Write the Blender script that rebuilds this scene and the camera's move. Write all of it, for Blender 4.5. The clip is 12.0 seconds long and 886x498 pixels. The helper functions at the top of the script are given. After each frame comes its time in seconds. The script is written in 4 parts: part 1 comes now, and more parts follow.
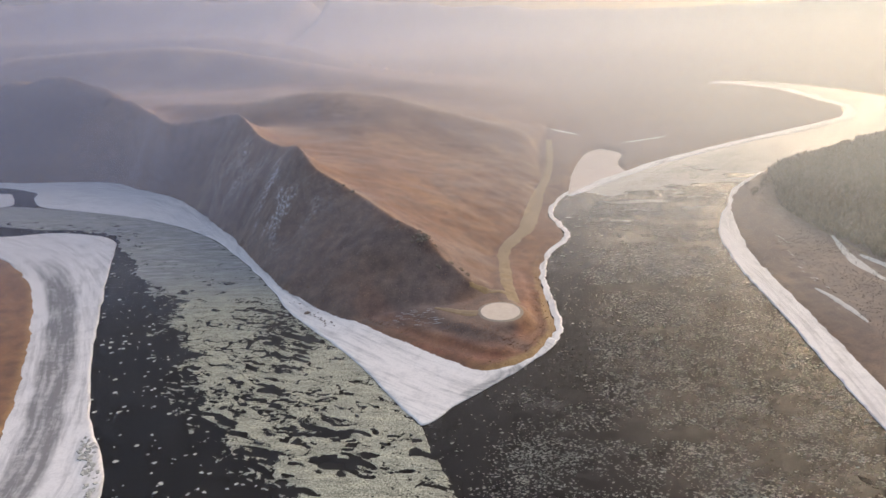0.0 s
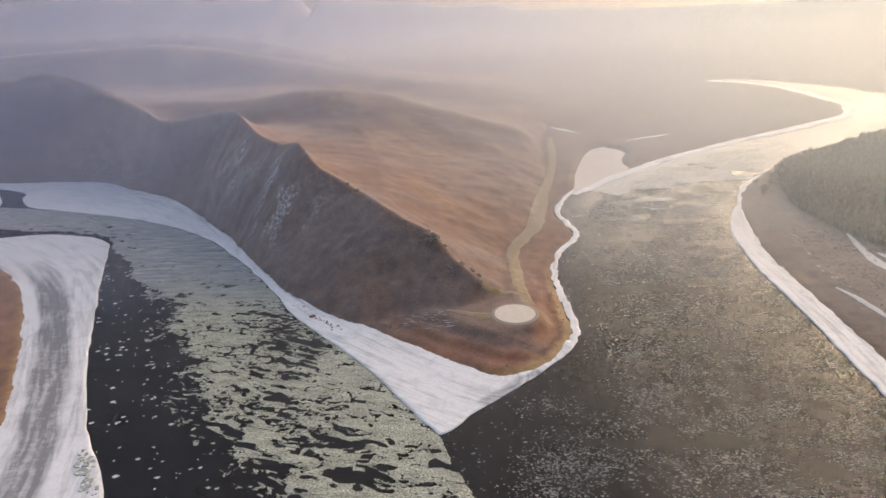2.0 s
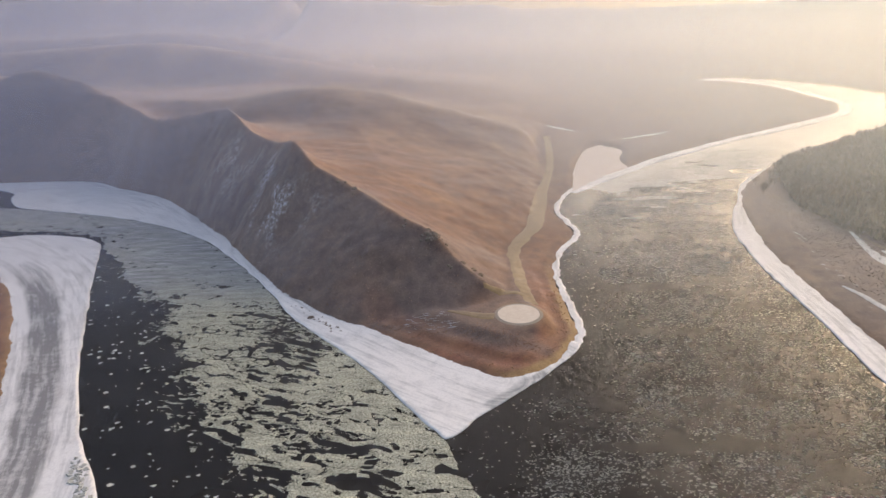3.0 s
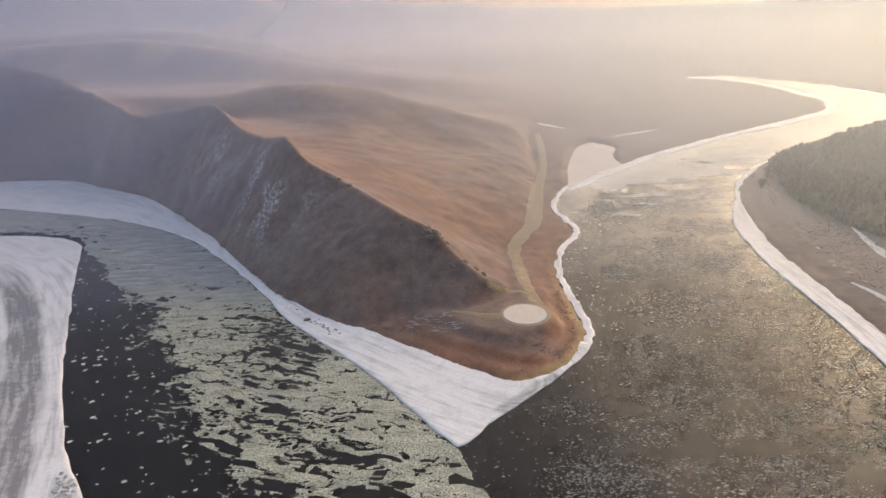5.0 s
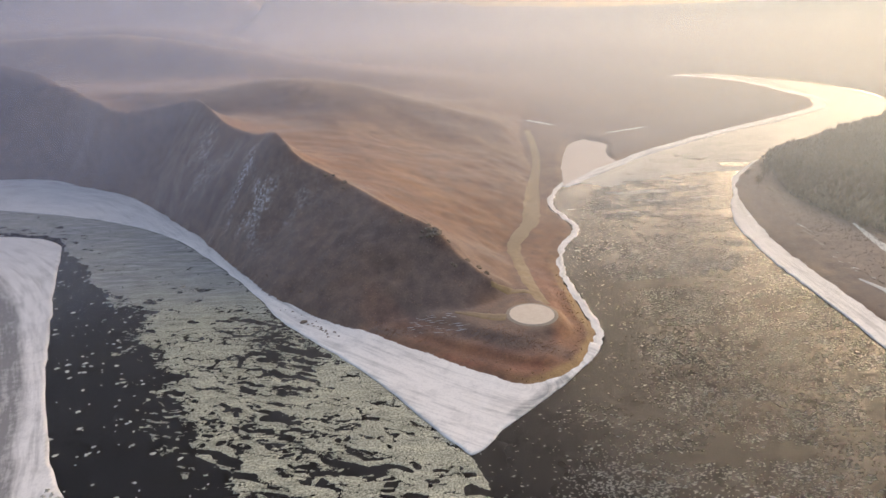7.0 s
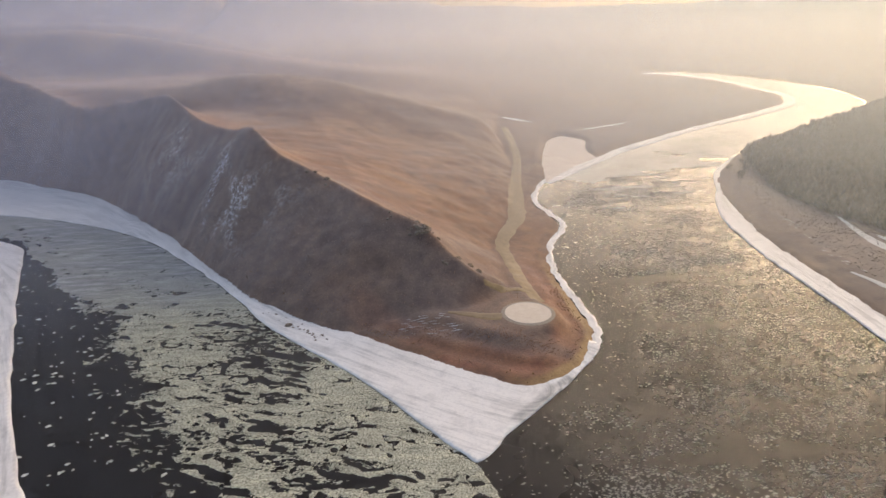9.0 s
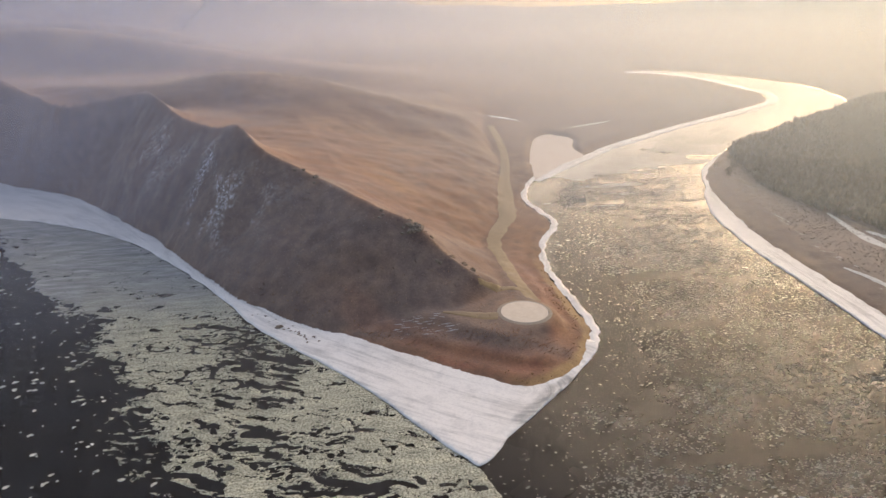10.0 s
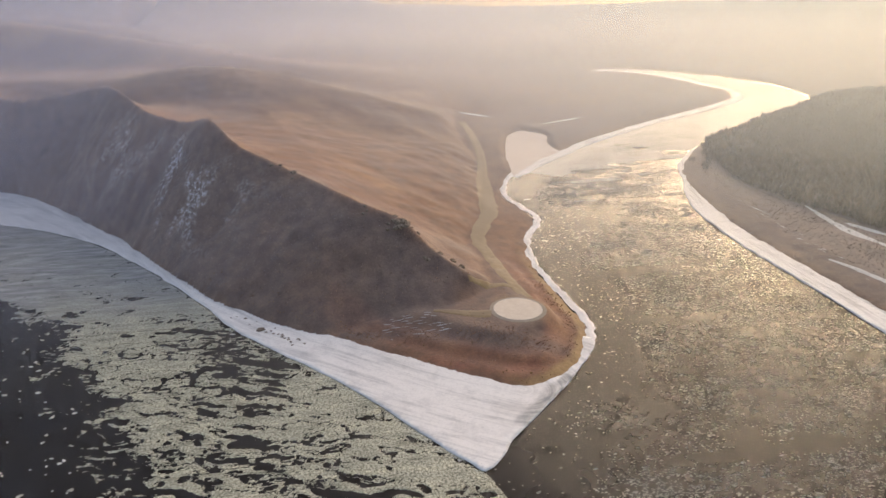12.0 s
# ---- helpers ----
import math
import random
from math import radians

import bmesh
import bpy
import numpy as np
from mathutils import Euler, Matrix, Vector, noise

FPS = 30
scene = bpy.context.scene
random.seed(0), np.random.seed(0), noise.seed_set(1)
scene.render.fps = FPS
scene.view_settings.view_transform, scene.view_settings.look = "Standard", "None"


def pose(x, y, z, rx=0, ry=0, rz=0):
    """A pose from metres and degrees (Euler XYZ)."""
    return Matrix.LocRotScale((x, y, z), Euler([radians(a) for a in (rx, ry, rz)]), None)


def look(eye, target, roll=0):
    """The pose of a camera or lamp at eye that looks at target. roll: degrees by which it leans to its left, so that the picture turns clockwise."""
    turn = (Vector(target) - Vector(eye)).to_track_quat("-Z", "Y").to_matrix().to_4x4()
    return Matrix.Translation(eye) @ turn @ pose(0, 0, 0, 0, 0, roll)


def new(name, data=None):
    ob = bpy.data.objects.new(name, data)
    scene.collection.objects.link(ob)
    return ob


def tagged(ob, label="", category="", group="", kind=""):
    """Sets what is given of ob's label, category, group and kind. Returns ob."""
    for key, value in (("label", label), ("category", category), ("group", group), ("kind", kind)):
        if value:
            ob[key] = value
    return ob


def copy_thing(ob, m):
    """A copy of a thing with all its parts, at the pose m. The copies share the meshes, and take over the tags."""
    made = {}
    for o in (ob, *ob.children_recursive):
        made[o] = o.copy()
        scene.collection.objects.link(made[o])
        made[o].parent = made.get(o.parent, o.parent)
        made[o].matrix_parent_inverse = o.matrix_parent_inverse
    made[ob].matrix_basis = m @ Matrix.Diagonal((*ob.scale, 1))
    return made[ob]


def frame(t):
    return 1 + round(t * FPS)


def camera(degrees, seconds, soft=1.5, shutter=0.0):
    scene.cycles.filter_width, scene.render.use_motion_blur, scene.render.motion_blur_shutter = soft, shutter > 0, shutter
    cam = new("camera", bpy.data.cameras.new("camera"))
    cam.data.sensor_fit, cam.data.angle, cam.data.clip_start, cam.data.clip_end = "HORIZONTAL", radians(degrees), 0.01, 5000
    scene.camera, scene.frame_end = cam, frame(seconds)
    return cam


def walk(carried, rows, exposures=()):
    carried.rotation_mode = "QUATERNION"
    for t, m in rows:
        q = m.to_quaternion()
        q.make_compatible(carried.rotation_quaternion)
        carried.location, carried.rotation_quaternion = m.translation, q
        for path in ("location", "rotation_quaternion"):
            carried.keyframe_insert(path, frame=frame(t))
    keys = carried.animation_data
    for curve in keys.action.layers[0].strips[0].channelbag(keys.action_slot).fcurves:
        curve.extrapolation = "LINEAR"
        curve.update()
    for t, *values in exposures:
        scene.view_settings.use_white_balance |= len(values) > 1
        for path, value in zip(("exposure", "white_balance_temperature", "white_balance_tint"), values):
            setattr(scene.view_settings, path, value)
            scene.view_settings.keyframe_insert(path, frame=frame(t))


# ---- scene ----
cam = camera(67.3, 12.0, 1.5)
PATH = [
    (0, (35.464, -4.202, 207.193), (35.315, -2.341, 206.475), -2.4),
    (0.5, (31.352, -0.563, 206.117), (31.208, 1.298, 205.399), -2.4),
    (1, (27.436, 3.422, 204.541), (27.298, 5.283, 203.822), -2.3),
    (1.5, (23.711, 6.922, 202.842), (23.581, 8.785, 202.124), -2.3),
    (2, (20.103, 10.923, 201.103), (19.985, 12.786, 200.386), -2.3),
    (2.5, (16.985, 15.031, 199.176), (16.877, 16.895, 198.459), -2.2),
    (3, (12.97, 19.075, 197.47), (12.878, 20.94, 196.752), -2.2),
    (5, (-1.426, 33.577, 190.901), (-1.459, 35.443, 190.182), -1.9),
    (5.5, (-4.759, 37.014, 189.663), (-4.777, 38.88, 188.943), -1.9),
    (6, (-8.424, 40.313, 188.325), (-8.429, 42.179, 187.604), -1.8),
    (6.5, (-11.953, 44.197, 186.468), (-11.944, 46.063, 185.746), -1.7),
    (7, (-15.154, 47.951, 184.997), (-15.127, 49.816, 184.275), -1.6),
    (9, (-28.646, 62.35, 178.171), (-28.522, 64.211, 177.448), -1.2),
    (9.5, (-31.664, 66.196, 176.651), (-31.515, 68.055, 175.927), -1.1),
    (10, (-35.354, 69.956, 174.718), (-35.174, 71.812, 173.994), -1.0),
    (10.5, (-38.654, 73.249, 172.941), (-38.446, 75.103, 172.219), -0.9),
    (11, (-41.889, 76.212, 171.394), (-41.654, 78.062, 170.671), -0.8),
    (11.5, (-45.229, 80.021, 169.653), (-44.967, 81.868, 168.93), -0.7),
    (12, (-48.651, 84.025, 167.699), (-48.359, 85.866, 166.975), -0.5),
]
walk(cam, [(t, look(eye, target, roll)) for t, eye, target, roll in PATH],
     exposures=[(0.0, 1.06, 6850, 18), (12.0, 0.98, 7150, 18)])

# ---- light ----
SUN_TURN, SUN_HEIGHT = 37.0, 17.0  # degrees to the right of north, degrees above the horizon
world = bpy.data.worlds.new("sky")
scene.world = world
world.use_nodes = True
wn = world.node_tree.nodes
sky = wn.new("ShaderNodeTexSky")
sky.sky_type = "NISHITA"
sky.sun_disc = False
sky.sun_elevation = radians(SUN_HEIGHT)
sky.sun_rotation = radians(SUN_TURN)
sky.altitude = 500
sky.air_density = 1.0
sky.dust_density = 6.0
sky.ozone_density = 0.0
wn["Background"].inputs["Strength"].default_value = 0.15
world.node_tree.links.new(sky.outputs["Color"], wn["Background"].inputs["Color"])
sun_data = bpy.data.lights.new("sun", "SUN")
sun_data.energy = 0.68
sun_data.angle = radians(54.0)
sun_data.color = (1.0, 0.87, 0.64)
sun_lamp = new("sun", sun_data)
sun_way = Vector((math.sin(radians(SUN_TURN)) * math.cos(radians(SUN_HEIGHT)),
                  math.cos(radians(SUN_TURN)) * math.cos(radians(SUN_HEIGHT)), math.sin(radians(SUN_HEIGHT))))
sun_lamp.matrix_world = look(sun_way * 900, (0, 0, 0))


# ---- noise and plan tools ----
def hash_grid(ix, iy, seed):
    h = (ix.astype(np.int64) * 374761393 + iy.astype(np.int64) * 668265263 + seed * 974634777) & 0xFFFFFFFF
    h = ((h ^ (h >> 13)) * 1274126177) & 0xFFFFFFFF
    return ((h ^ (h >> 16)) & 0xFFFF) / 65535.0


def vnoise(x, y, seed=0):
    """Smooth value noise between -1 and 1, one cell a unit."""
    ix, iy = np.floor(x), np.floor(y)
    fx, fy = x - ix, y - iy
    ux, uy = fx * fx * fx * (fx * (fx * 6 - 15) + 10), fy * fy * fy * (fy * (fy * 6 - 15) + 10)
    a, b = hash_grid(ix, iy, seed), hash_grid(ix + 1, iy, seed)
    c, d = hash_grid(ix, iy + 1, seed), hash_grid(ix + 1, iy + 1, seed)
    return ((a * (1 - ux) + b * ux) * (1 - uy) + (c * (1 - ux) + d * ux) * uy) * 2 - 1


def fbm(x, y, size, octaves=4, seed=0, gain=0.5):
    total, amp, norm = 0.0, 1.0, 0.0
    x, y = x / size, y / size
    for i in range(octaves):
        total = total + amp * vnoise(x, y, seed + 17 * i)
        norm += amp
        amp *= gain
        x, y = x * 2.03 + 11.3, y * 2.03 - 7.7
    return total / norm


def step(a, b, v):
    t = np.clip((v - a) / (b - a), 0, 1)
    return t * t * (3 - 2 * t)


def spline(points, n=4):
    """A smooth line through the points, n pieces to each step."""
    p = np.array(points, float)
    ext = np.vstack([2 * p[0] - p[1], p, 2 * p[-1] - p[-2]])
    out = []
    for i in range(len(p) - 1):
        p0, p1, p2, p3 = ext[i:i + 4]
        for k in range(n):
            t = k / n
            out.append(0.5 * (2 * p1 + (p2 - p0) * t + (2 * p0 - 5 * p1 + 4 * p2 - p3) * t * t
                              + (3 * p1 - p0 - 3 * p2 + p3) * t ** 3))
    out.append(p[-1])
    return np.array(out)


def nearest(x, y, line, closed=False):
    """Distance to a line, the nearest place on it, and its third value there if it has one."""
    if closed:
        line = np.vstack([line, line[:1]])
    best = np.full(x.shape, 1e12)
    bx, by, bz = np.zeros(x.shape), np.zeros(x.shape), np.zeros(x.shape)
    for a, b in zip(line[:-1], line[1:]):
        dx, dy = b[0] - a[0], b[1] - a[1]
        t = np.clip(((x - a[0]) * dx + (y - a[1]) * dy) / max(dx * dx + dy * dy, 1e-9), 0, 1)
        px, py = a[0] + t * dx, a[1] + t * dy
        d = (x - px) ** 2 + (y - py) ** 2
        m = d < best
        best[m], bx[m], by[m] = d[m], px[m], py[m]
        if len(a) > 2:
            bz[m] = (a[2] + t * (b[2] - a[2]))[m]
    return np.sqrt(best), bx, by, bz


def inside(x, y, poly):
    res = np.zeros(x.shape, bool)
    for a, b in zip(poly, np.roll(poly, -1, axis=0)):
        if a[1] != b[1]:
            cross = ((a[1] > y) != (b[1] > y)) & (x < (b[0] - a[0]) * (y - a[1]) / (b[1] - a[1]) + a[0])
            res ^= cross
    return res


def signed(x, y, poly):
    d = nearest(x, y, poly, True)[0]
    return np.where(inside(x, y, poly), d, -d)


def crest_height(x, y, line, blend=200.0):
    """The height of a crest line, blended smoothly between its places."""
    top, norm = 0.0, 0.0
    for a in line:
        w = 1.0 / ((x - a[0]) ** 2 + (y - a[1]) ** 2 + blend) ** 2
        top, norm = top + w * a[2], norm + w
    return top / norm


# ---- the plan: shores, crests, tracks ----
WEST_SHORE = [(-1500, 930), (-900, 850), (-596, 792), (-458, 784), (-387, 746), (-315, 695), (-260, 632), (-222, 587), (-178, 526),
              (-142, 476), (-126, 454), (-91, 419), (-62, 397), (-32, 373), (-4, 351), (27, 331)]
EAST_SHORE = [(27, 331), (46, 337), (65, 353), (71, 369), (76, 389), (75, 422), (73, 455), (74, 482), (81, 519), (95, 548), (100, 568),
              (96, 593), (90, 621), (98, 657), (114, 695), (149, 731), (188, 773), (230, 818), (274, 856), (370, 930), (473, 1002),
              (546, 1056), (598, 1108), (630, 1182), (626, 1259), (622, 1371), (572, 1486), (440, 1560), (300, 1595), (150, 1640), (40, 1690), (-200, 1800), (-900, 2600)]
west_line, east_line = spline(WEST_SHORE), spline(EAST_SHORE)
SPIT = np.vstack([[(-5200, 1400)], west_line, east_line[1:], [(-900, 5200), (-5200, 5200)]])
left_line = spline([(-900, 640), (-560, 590), (-470, 560), (-409, 526), (-364, 493), (-330, 457), (-296, 408), (-271, 366), (-244, 318),
                    (-228, 285), (-217, 261), (-200, 200), (-190, 0)])
LEFT_BANK = np.vstack([[(-5200, 700)], left_line, [(-200, -5200), (-5200, -5200)]])
right_line = spline([(238, 0), (238, 150), (242, 316), (243, 358), (243, 403), (242, 457), (243, 507), (250, 560), (261, 612), (270, 640),
                     (293, 695), (348, 768), (400, 822), (484, 892), (622, 984), (704, 1060), (738, 1141), (752, 1250), (712, 1395),
                     (644, 1500), (565, 1552), (440, 1552), (300, 1560), (150, 1600), (40, 1650), (-200, 1760), (-890, 2560)])
RIGHT_BANK = np.vstack([[(260, -5200)], right_line, [(-880, 5200), (5200, 5200), (5200, -5200)]])
foot_line = spline([(-62, 399), (-30, 403), (0, 407), (18, 412), (32, 424), (38, 460), (38, 514), (58, 578), (75, 649), (95, 789),
                    (105, 957), (140, 1150), (120, 1400), (60, 1700), (0, 2200)])
HILL = np.vstack([[(-5200, 1400)], west_line[:49], foot_line, [(-100, 5200), (-5200, 5200)]])
CREST = spline([(18, 423, 10.5), (10, 429, 15), (-2, 438, 24), (-16, 452, 38), (-41, 472, 46), (-69, 505, 54), (-92, 526, 61), (-117, 545, 70), (-137, 572, 82),
                (-162, 606, 75), (-198, 650, 77), (-231, 700, 88), (-255, 734, 86), (-300, 745, 80), (-338, 745, 78),
                (-410, 830, 85), (-470, 850, 108), (-535, 850, 124), (-640, 870, 115), (-900, 950, 110)], 3)
DARK_SIDE = np.vstack([CREST[:, :2], [(-900, 850)], west_line[4:49], [(-30, 392), (2, 392), (10, 402)]])
BACKWATER = spline([(117, 690), (121, 715), (125, 750), (133, 790), (146, 838), (160, 880), (181, 904), (198, 892), (206, 866), (196, 832), (192, 806),
                    (193, 782), (165, 752), (140, 722)], 3)
THICKET_LINE = np.array([(-52, 396), (-36, 390), (-24, 387), (-11, 381), (0, 377), (14, 372), (28, 367), (42, 361), (54, 360)], float)
REED_LINE = np.array([(-60, 391), (-43, 379), (-27, 369), (-12, 361), (3, 354), (18, 348), (36, 343.5)], float)
WOOD_EDGE = spline([(372, 792), (345, 745), (331, 700), (318, 650), (311, 604), (317, 563), (327, 522), (336, 470), (345, 400), (355, 300), (360, 150)], 3)
BACK_CREST = spline([(-420, 900, 75), (-300, 905, 73), (-225, 900, 86), (-170, 900, 88), (-100, 900, 73), (-20, 900, 50), (60, 900, 22)], 3)
FAR_CRESTS = [  # a crest line, the half width of the hill
    (spline([(-1300, 1400, 80), (-872, 1400, 84), (-738, 1400, 99), (-633, 1400, 103), (-450, 1380, 78), (-230, 1340, 48), (-60, 1300, 20)], 2), 170),
    (spline([(-2200, 1950, 110), (-1172, 2000, 94), (-857, 2000, 106), (-689, 2000, 86), (-408, 2000, 40), (-150, 2100, 18)], 2), 260),
    (spline([(-3600, 3300, 230), (-2629, 4000, 221), (-2175, 4000, 241), (-1474, 4000, 194), (-944, 4000, 196), (-492, 4000, 160),
             (463, 4100, 90), (1500, 4100, 80), (2600, 3700, 120), (3600, 2600, 130)], 2), 480)]
PLATFORM = (40.0, 391.0)
PAD_Z = 10.5


def ground_z(x, y, full=False):
    """Height of the ground, and the weights of what covers it."""
    x, y = np.asarray(x, float), np.asarray(y, float)
    wx = x + 2.2 * fbm(x, y, 14, 3, 3) + 0.7 * fbm(x, y, 3.5, 2, 7)
    wy = y + 2.2 * fbm(x, y, 14, 3, 5) + 0.7 * fbm(x, y, 3.5, 2, 9)
    sa, sb, sc = signed(wx, wy, SPIT), signed(wx, wy, LEFT_BANK), signed(wx, wy, RIGHT_BANK)
    s = np.maximum(np.maximum(sa, sb), sc)
    z = np.where(s < 0, np.maximum(-4.0, s * 0.35), 0.0)
    # low banks
    low = 1.1 * step(-0.5, 5, s) + 2.4 * step(3, 30, s) + 1.2 * fbm(x, y, 45, 3, 21) * step(10, 60, s)
    near_spit = np.exp(-(((x - 30) / 75) ** 2 + ((y - 400) / 85) ** 2) ** 1.5)
    terrace = (2.2 * step(1, 9, s) + 3.2 * step(11, 19, s + 2.5 * fbm(x, y, 18, 2, 33)) + 4.2 * step(20, 34, s)) * near_spit
    z = z + np.where(s > -0.5, np.where(sa > -0.5, low * (1 - near_spit) + terrace, low), 0)
    # the hill above the confluence
    hs = signed(x + 6 * fbm(x, y, 30, 3, 41), y + 6 * fbm(x, y, 30, 3, 43), HILL)
    dc, cx, cy, near_top = nearest(x, y, CREST)
    zc = crest_height(x, y, CREST)
    zc = zc + (near_top - zc) * np.exp(-dc / 18)
    db = nearest(x, y, BACK_CREST)[0]
    zb = crest_height(x, y, BACK_CREST, 1600.0)
    db = np.sqrt(db * db + 50.0 ** 2) - 50.0
    up = np.maximum(hs, 0)
    h1 = zc * up / (up + dc + 1e-3)
    h2 = zb * up / (up + 1.15 * db + 1e-3)
    k = 6.0
    h = k * np.log(np.exp(np.minimum(h1 / k, 60)) + np.exp(np.minimum(h2 / k, 60)) - 1 + 1e-9)
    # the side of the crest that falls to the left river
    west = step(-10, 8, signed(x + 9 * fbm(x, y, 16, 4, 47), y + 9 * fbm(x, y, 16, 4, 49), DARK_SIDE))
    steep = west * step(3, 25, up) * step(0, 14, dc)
    gully = np.abs(fbm(x * 1.0 + 0.5 * y, (y - x) * 0.45, 17, 3, 51))
    h = h + steep * (1.4 * (0.35 - gully) * 2 + 1.5 * fbm(x, y, 7, 3, 53))
    h = h + step(10, 60, up) * (1 - west) * 2.6 * fbm(x, y, 70, 4, 57)
    far = 0.0
    for line, half in FAR_CRESTS:
        d = nearest(x, y, line)[0]
        zz = crest_height(x, y, line, 160.0 ** 2)
        far = np.maximum(far, (zz * (1 + 0.05 * fbm(x, y, 300, 3, 61))) / (1 + (d / half) ** 2) ** 1.3
                         * (1 + 0.30 * fbm(x, y, half * 0.9, 4, 63) * np.minimum(d / half, 1)))
    h = np.maximum(h, 0) + step(900, 1300, y) * step(0, 120, s) * np.maximum(far - h * 0.6, 0)
    z = z + np.where(sa > 0, h, 0) + np.where(sc > 0, step(1500, 3000, y + 0.4 * x) * far, 0)
    # a level hollow for the backwater
    pond = step(-7, 3, signed(x, y, BACKWATER) + 1.5 * fbm(x, y, 12, 3, 65)) * (s > 1)
    z = z * (1 - pond) + 0.15 * pond
    # level ground under the round platform
    dp = np.hypot(x - PLATFORM[0], y - PLATFORM[1])
    flat = 1 - step(15, 24, dp)
    z = z * (1 - flat) + (PAD_Z - 0.6) * flat
    if not full:
        return z
    rough = fbm(x, y, 22, 4, 71)
    # crest's river side darker: scrub tone, with the slope's shade put into it
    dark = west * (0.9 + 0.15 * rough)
    thicket = np.where(sa > 0, np.exp(-((nearest(x, y, THICKET_LINE)[0] + 3.5 * rough) / 5.5) ** 2), 0)
    dark = np.maximum(dark, 0.9 * thicket)
    dark = np.maximum(dark, np.where(sa > 0, 0.85 * (1 - step(12, 28, nearest(x, y, west_line)[0])) * (1 - step(-75, -50, x)) * (y < 800), 0))
    dark = np.maximum(dark, np.where(sa > 0, 0.55 * near_spit * step(17, 24, s + 3 * rough) * (1 - step(20, 60, x - 0.2 * y + 70)), 0))
    dark = np.maximum(dark, np.where(sa > 0, (0.9 + 0.25 * rough) * step(8, 25, sa) * (1 - step(70, 190, sa + 40 * rough)) * step(740, 860, y + 0.3 * x)
                                     * step(130, 200, x), 0))
    brush = step(24, 32, s + 9 * rough)
    dark = np.maximum(dark, np.where(sc > 0, 0.45 + 0.1 * rough + (0.45 + 0.2 * rough) * brush, 0) * step(4, 14, s))
    snow = steep * step(0.5, 0.75, 1 - gully * 2.0 + 0.35 * fbm(x, y, 34, 2, 77)) * step(0.0, 0.5, fbm(x, y, 60, 2, 79) + 0.45) \
        * np.exp(-(((x + 185) / 95) ** 2 + ((y - 575) / 90) ** 2) ** 2)
    red = np.where(sa > 0, np.exp(-((nearest(x, y, REED_LINE)[0] + 4 * rough) / 5.0) ** 2), 0) * (0.8 + 0.6 * fbm(x, y, 9, 3, 95)) * step(2, 5, s)
    red = np.maximum(red, np.where(sa > 0, 0.5 * near_spit * step(6, 9, s + 2 * rough) * (1 - step(20, 27, s + 5 * rough)), 0) * (1 - 0.6 * thicket))
    hollow = np.where(sa > 0, step(15, 40, up), 0) * (1 - west) * step(-0.05, 0.4, fbm(x, y, 85, 4, 91) + 0.5 * fbm(x, y, 34, 3, 93))
    dark = np.maximum(dark, 0.6 * hollow)
    dark = np.maximum(dark, np.where(sa > 0, (0.6 + 0.5 * rough) * np.exp(-(((x - 26) / 34) ** 2 + ((y - 455) / 62) ** 2) ** 2), 0))
    dark = np.maximum(dark, np.where(sa > 0, 0.75 * step(1, 6, s) * (1 - step(-48, -12, x + 9 * rough)) * (y < 470), 0) * (1 - 0.5 * red))
    dark = np.maximum(dark, np.where(sa > 0, near_spit * 0.75 * step(17, 21, s + 3 * rough) * (1 - step(34, 40, s + 2 * rough)), 0) * (1 - step(46, 58, x)))
    sand = np.where(sa > 0, near_spit * (1 - step(5, 9, s + 3 * rough)) * step(18, 38, x), 0) * 1.2
    bare = np.clip(sand, 0, 1)
    dark, red = dark * (1 - 0.85 * bare), red * (1 - 0.75 * bare)
    sand = sand + 0.75 * np.exp(-(((x - 61) / 6) ** 2 + ((y - 394) / 24) ** 2)) * (0.8 + 0.5 * rough) + 0.6 * (1 - step(16, 22, dp + 5 * rough)) * step(20, 45, x)
    sand = np.maximum(sand, np.where(sb > 0, 1 - step(1, 6, s), 0) * 0.6)
    rust = np.where(sb > 0, 1.0, 0) + np.where(sa > 0, 1.0 - 0.45 * step(-0.2, 0.5, fbm(x, y, 120, 3, 89)), 0.3) * (1 - 0.65 * step(540, 860, y + 0.3 * x)) * (1 - step(1000, 1500, y))
    field = step(760, 1000, y) * step(-0.1, 0.25, fbm(x * 0.6, y, 190, 3, 97) + 0.4 * fbm(x, y, 60, 2, 98))
    dark = np.maximum(dark, np.where(sa > 0, 0.6 * field * (0.8 + 0.4 * rough), 0))
    dark = np.maximum(dark, np.where(sa > 0, (0.5 + 0.3 * rough) * step(780, 960, y + 0.2 * x) * (1 - step(-250, 0, x)), 0))
    sand = np.maximum(sand, np.where(sa > 0, 1.2 * np.exp(-(((x + 640) / 140) ** 2 + ((y - 1350) / 90) ** 2) ** 2) * step(-0.3, 0.3, fbm(x, y, 70, 3, 99)), 0))
    return z, np.clip(dark, 0, 1), np.clip(snow, 0, 1), np.clip(sand, 0, 1), np.clip(rust, 0, 1), np.clip(red, 0, 1)


# ---- materials ----
def material(name):
    m = bpy.data.materials.new(name)
    m.use_nodes = True
    nt = m.node_tree
    return m, nt, nt.nodes["Principled BSDF"]


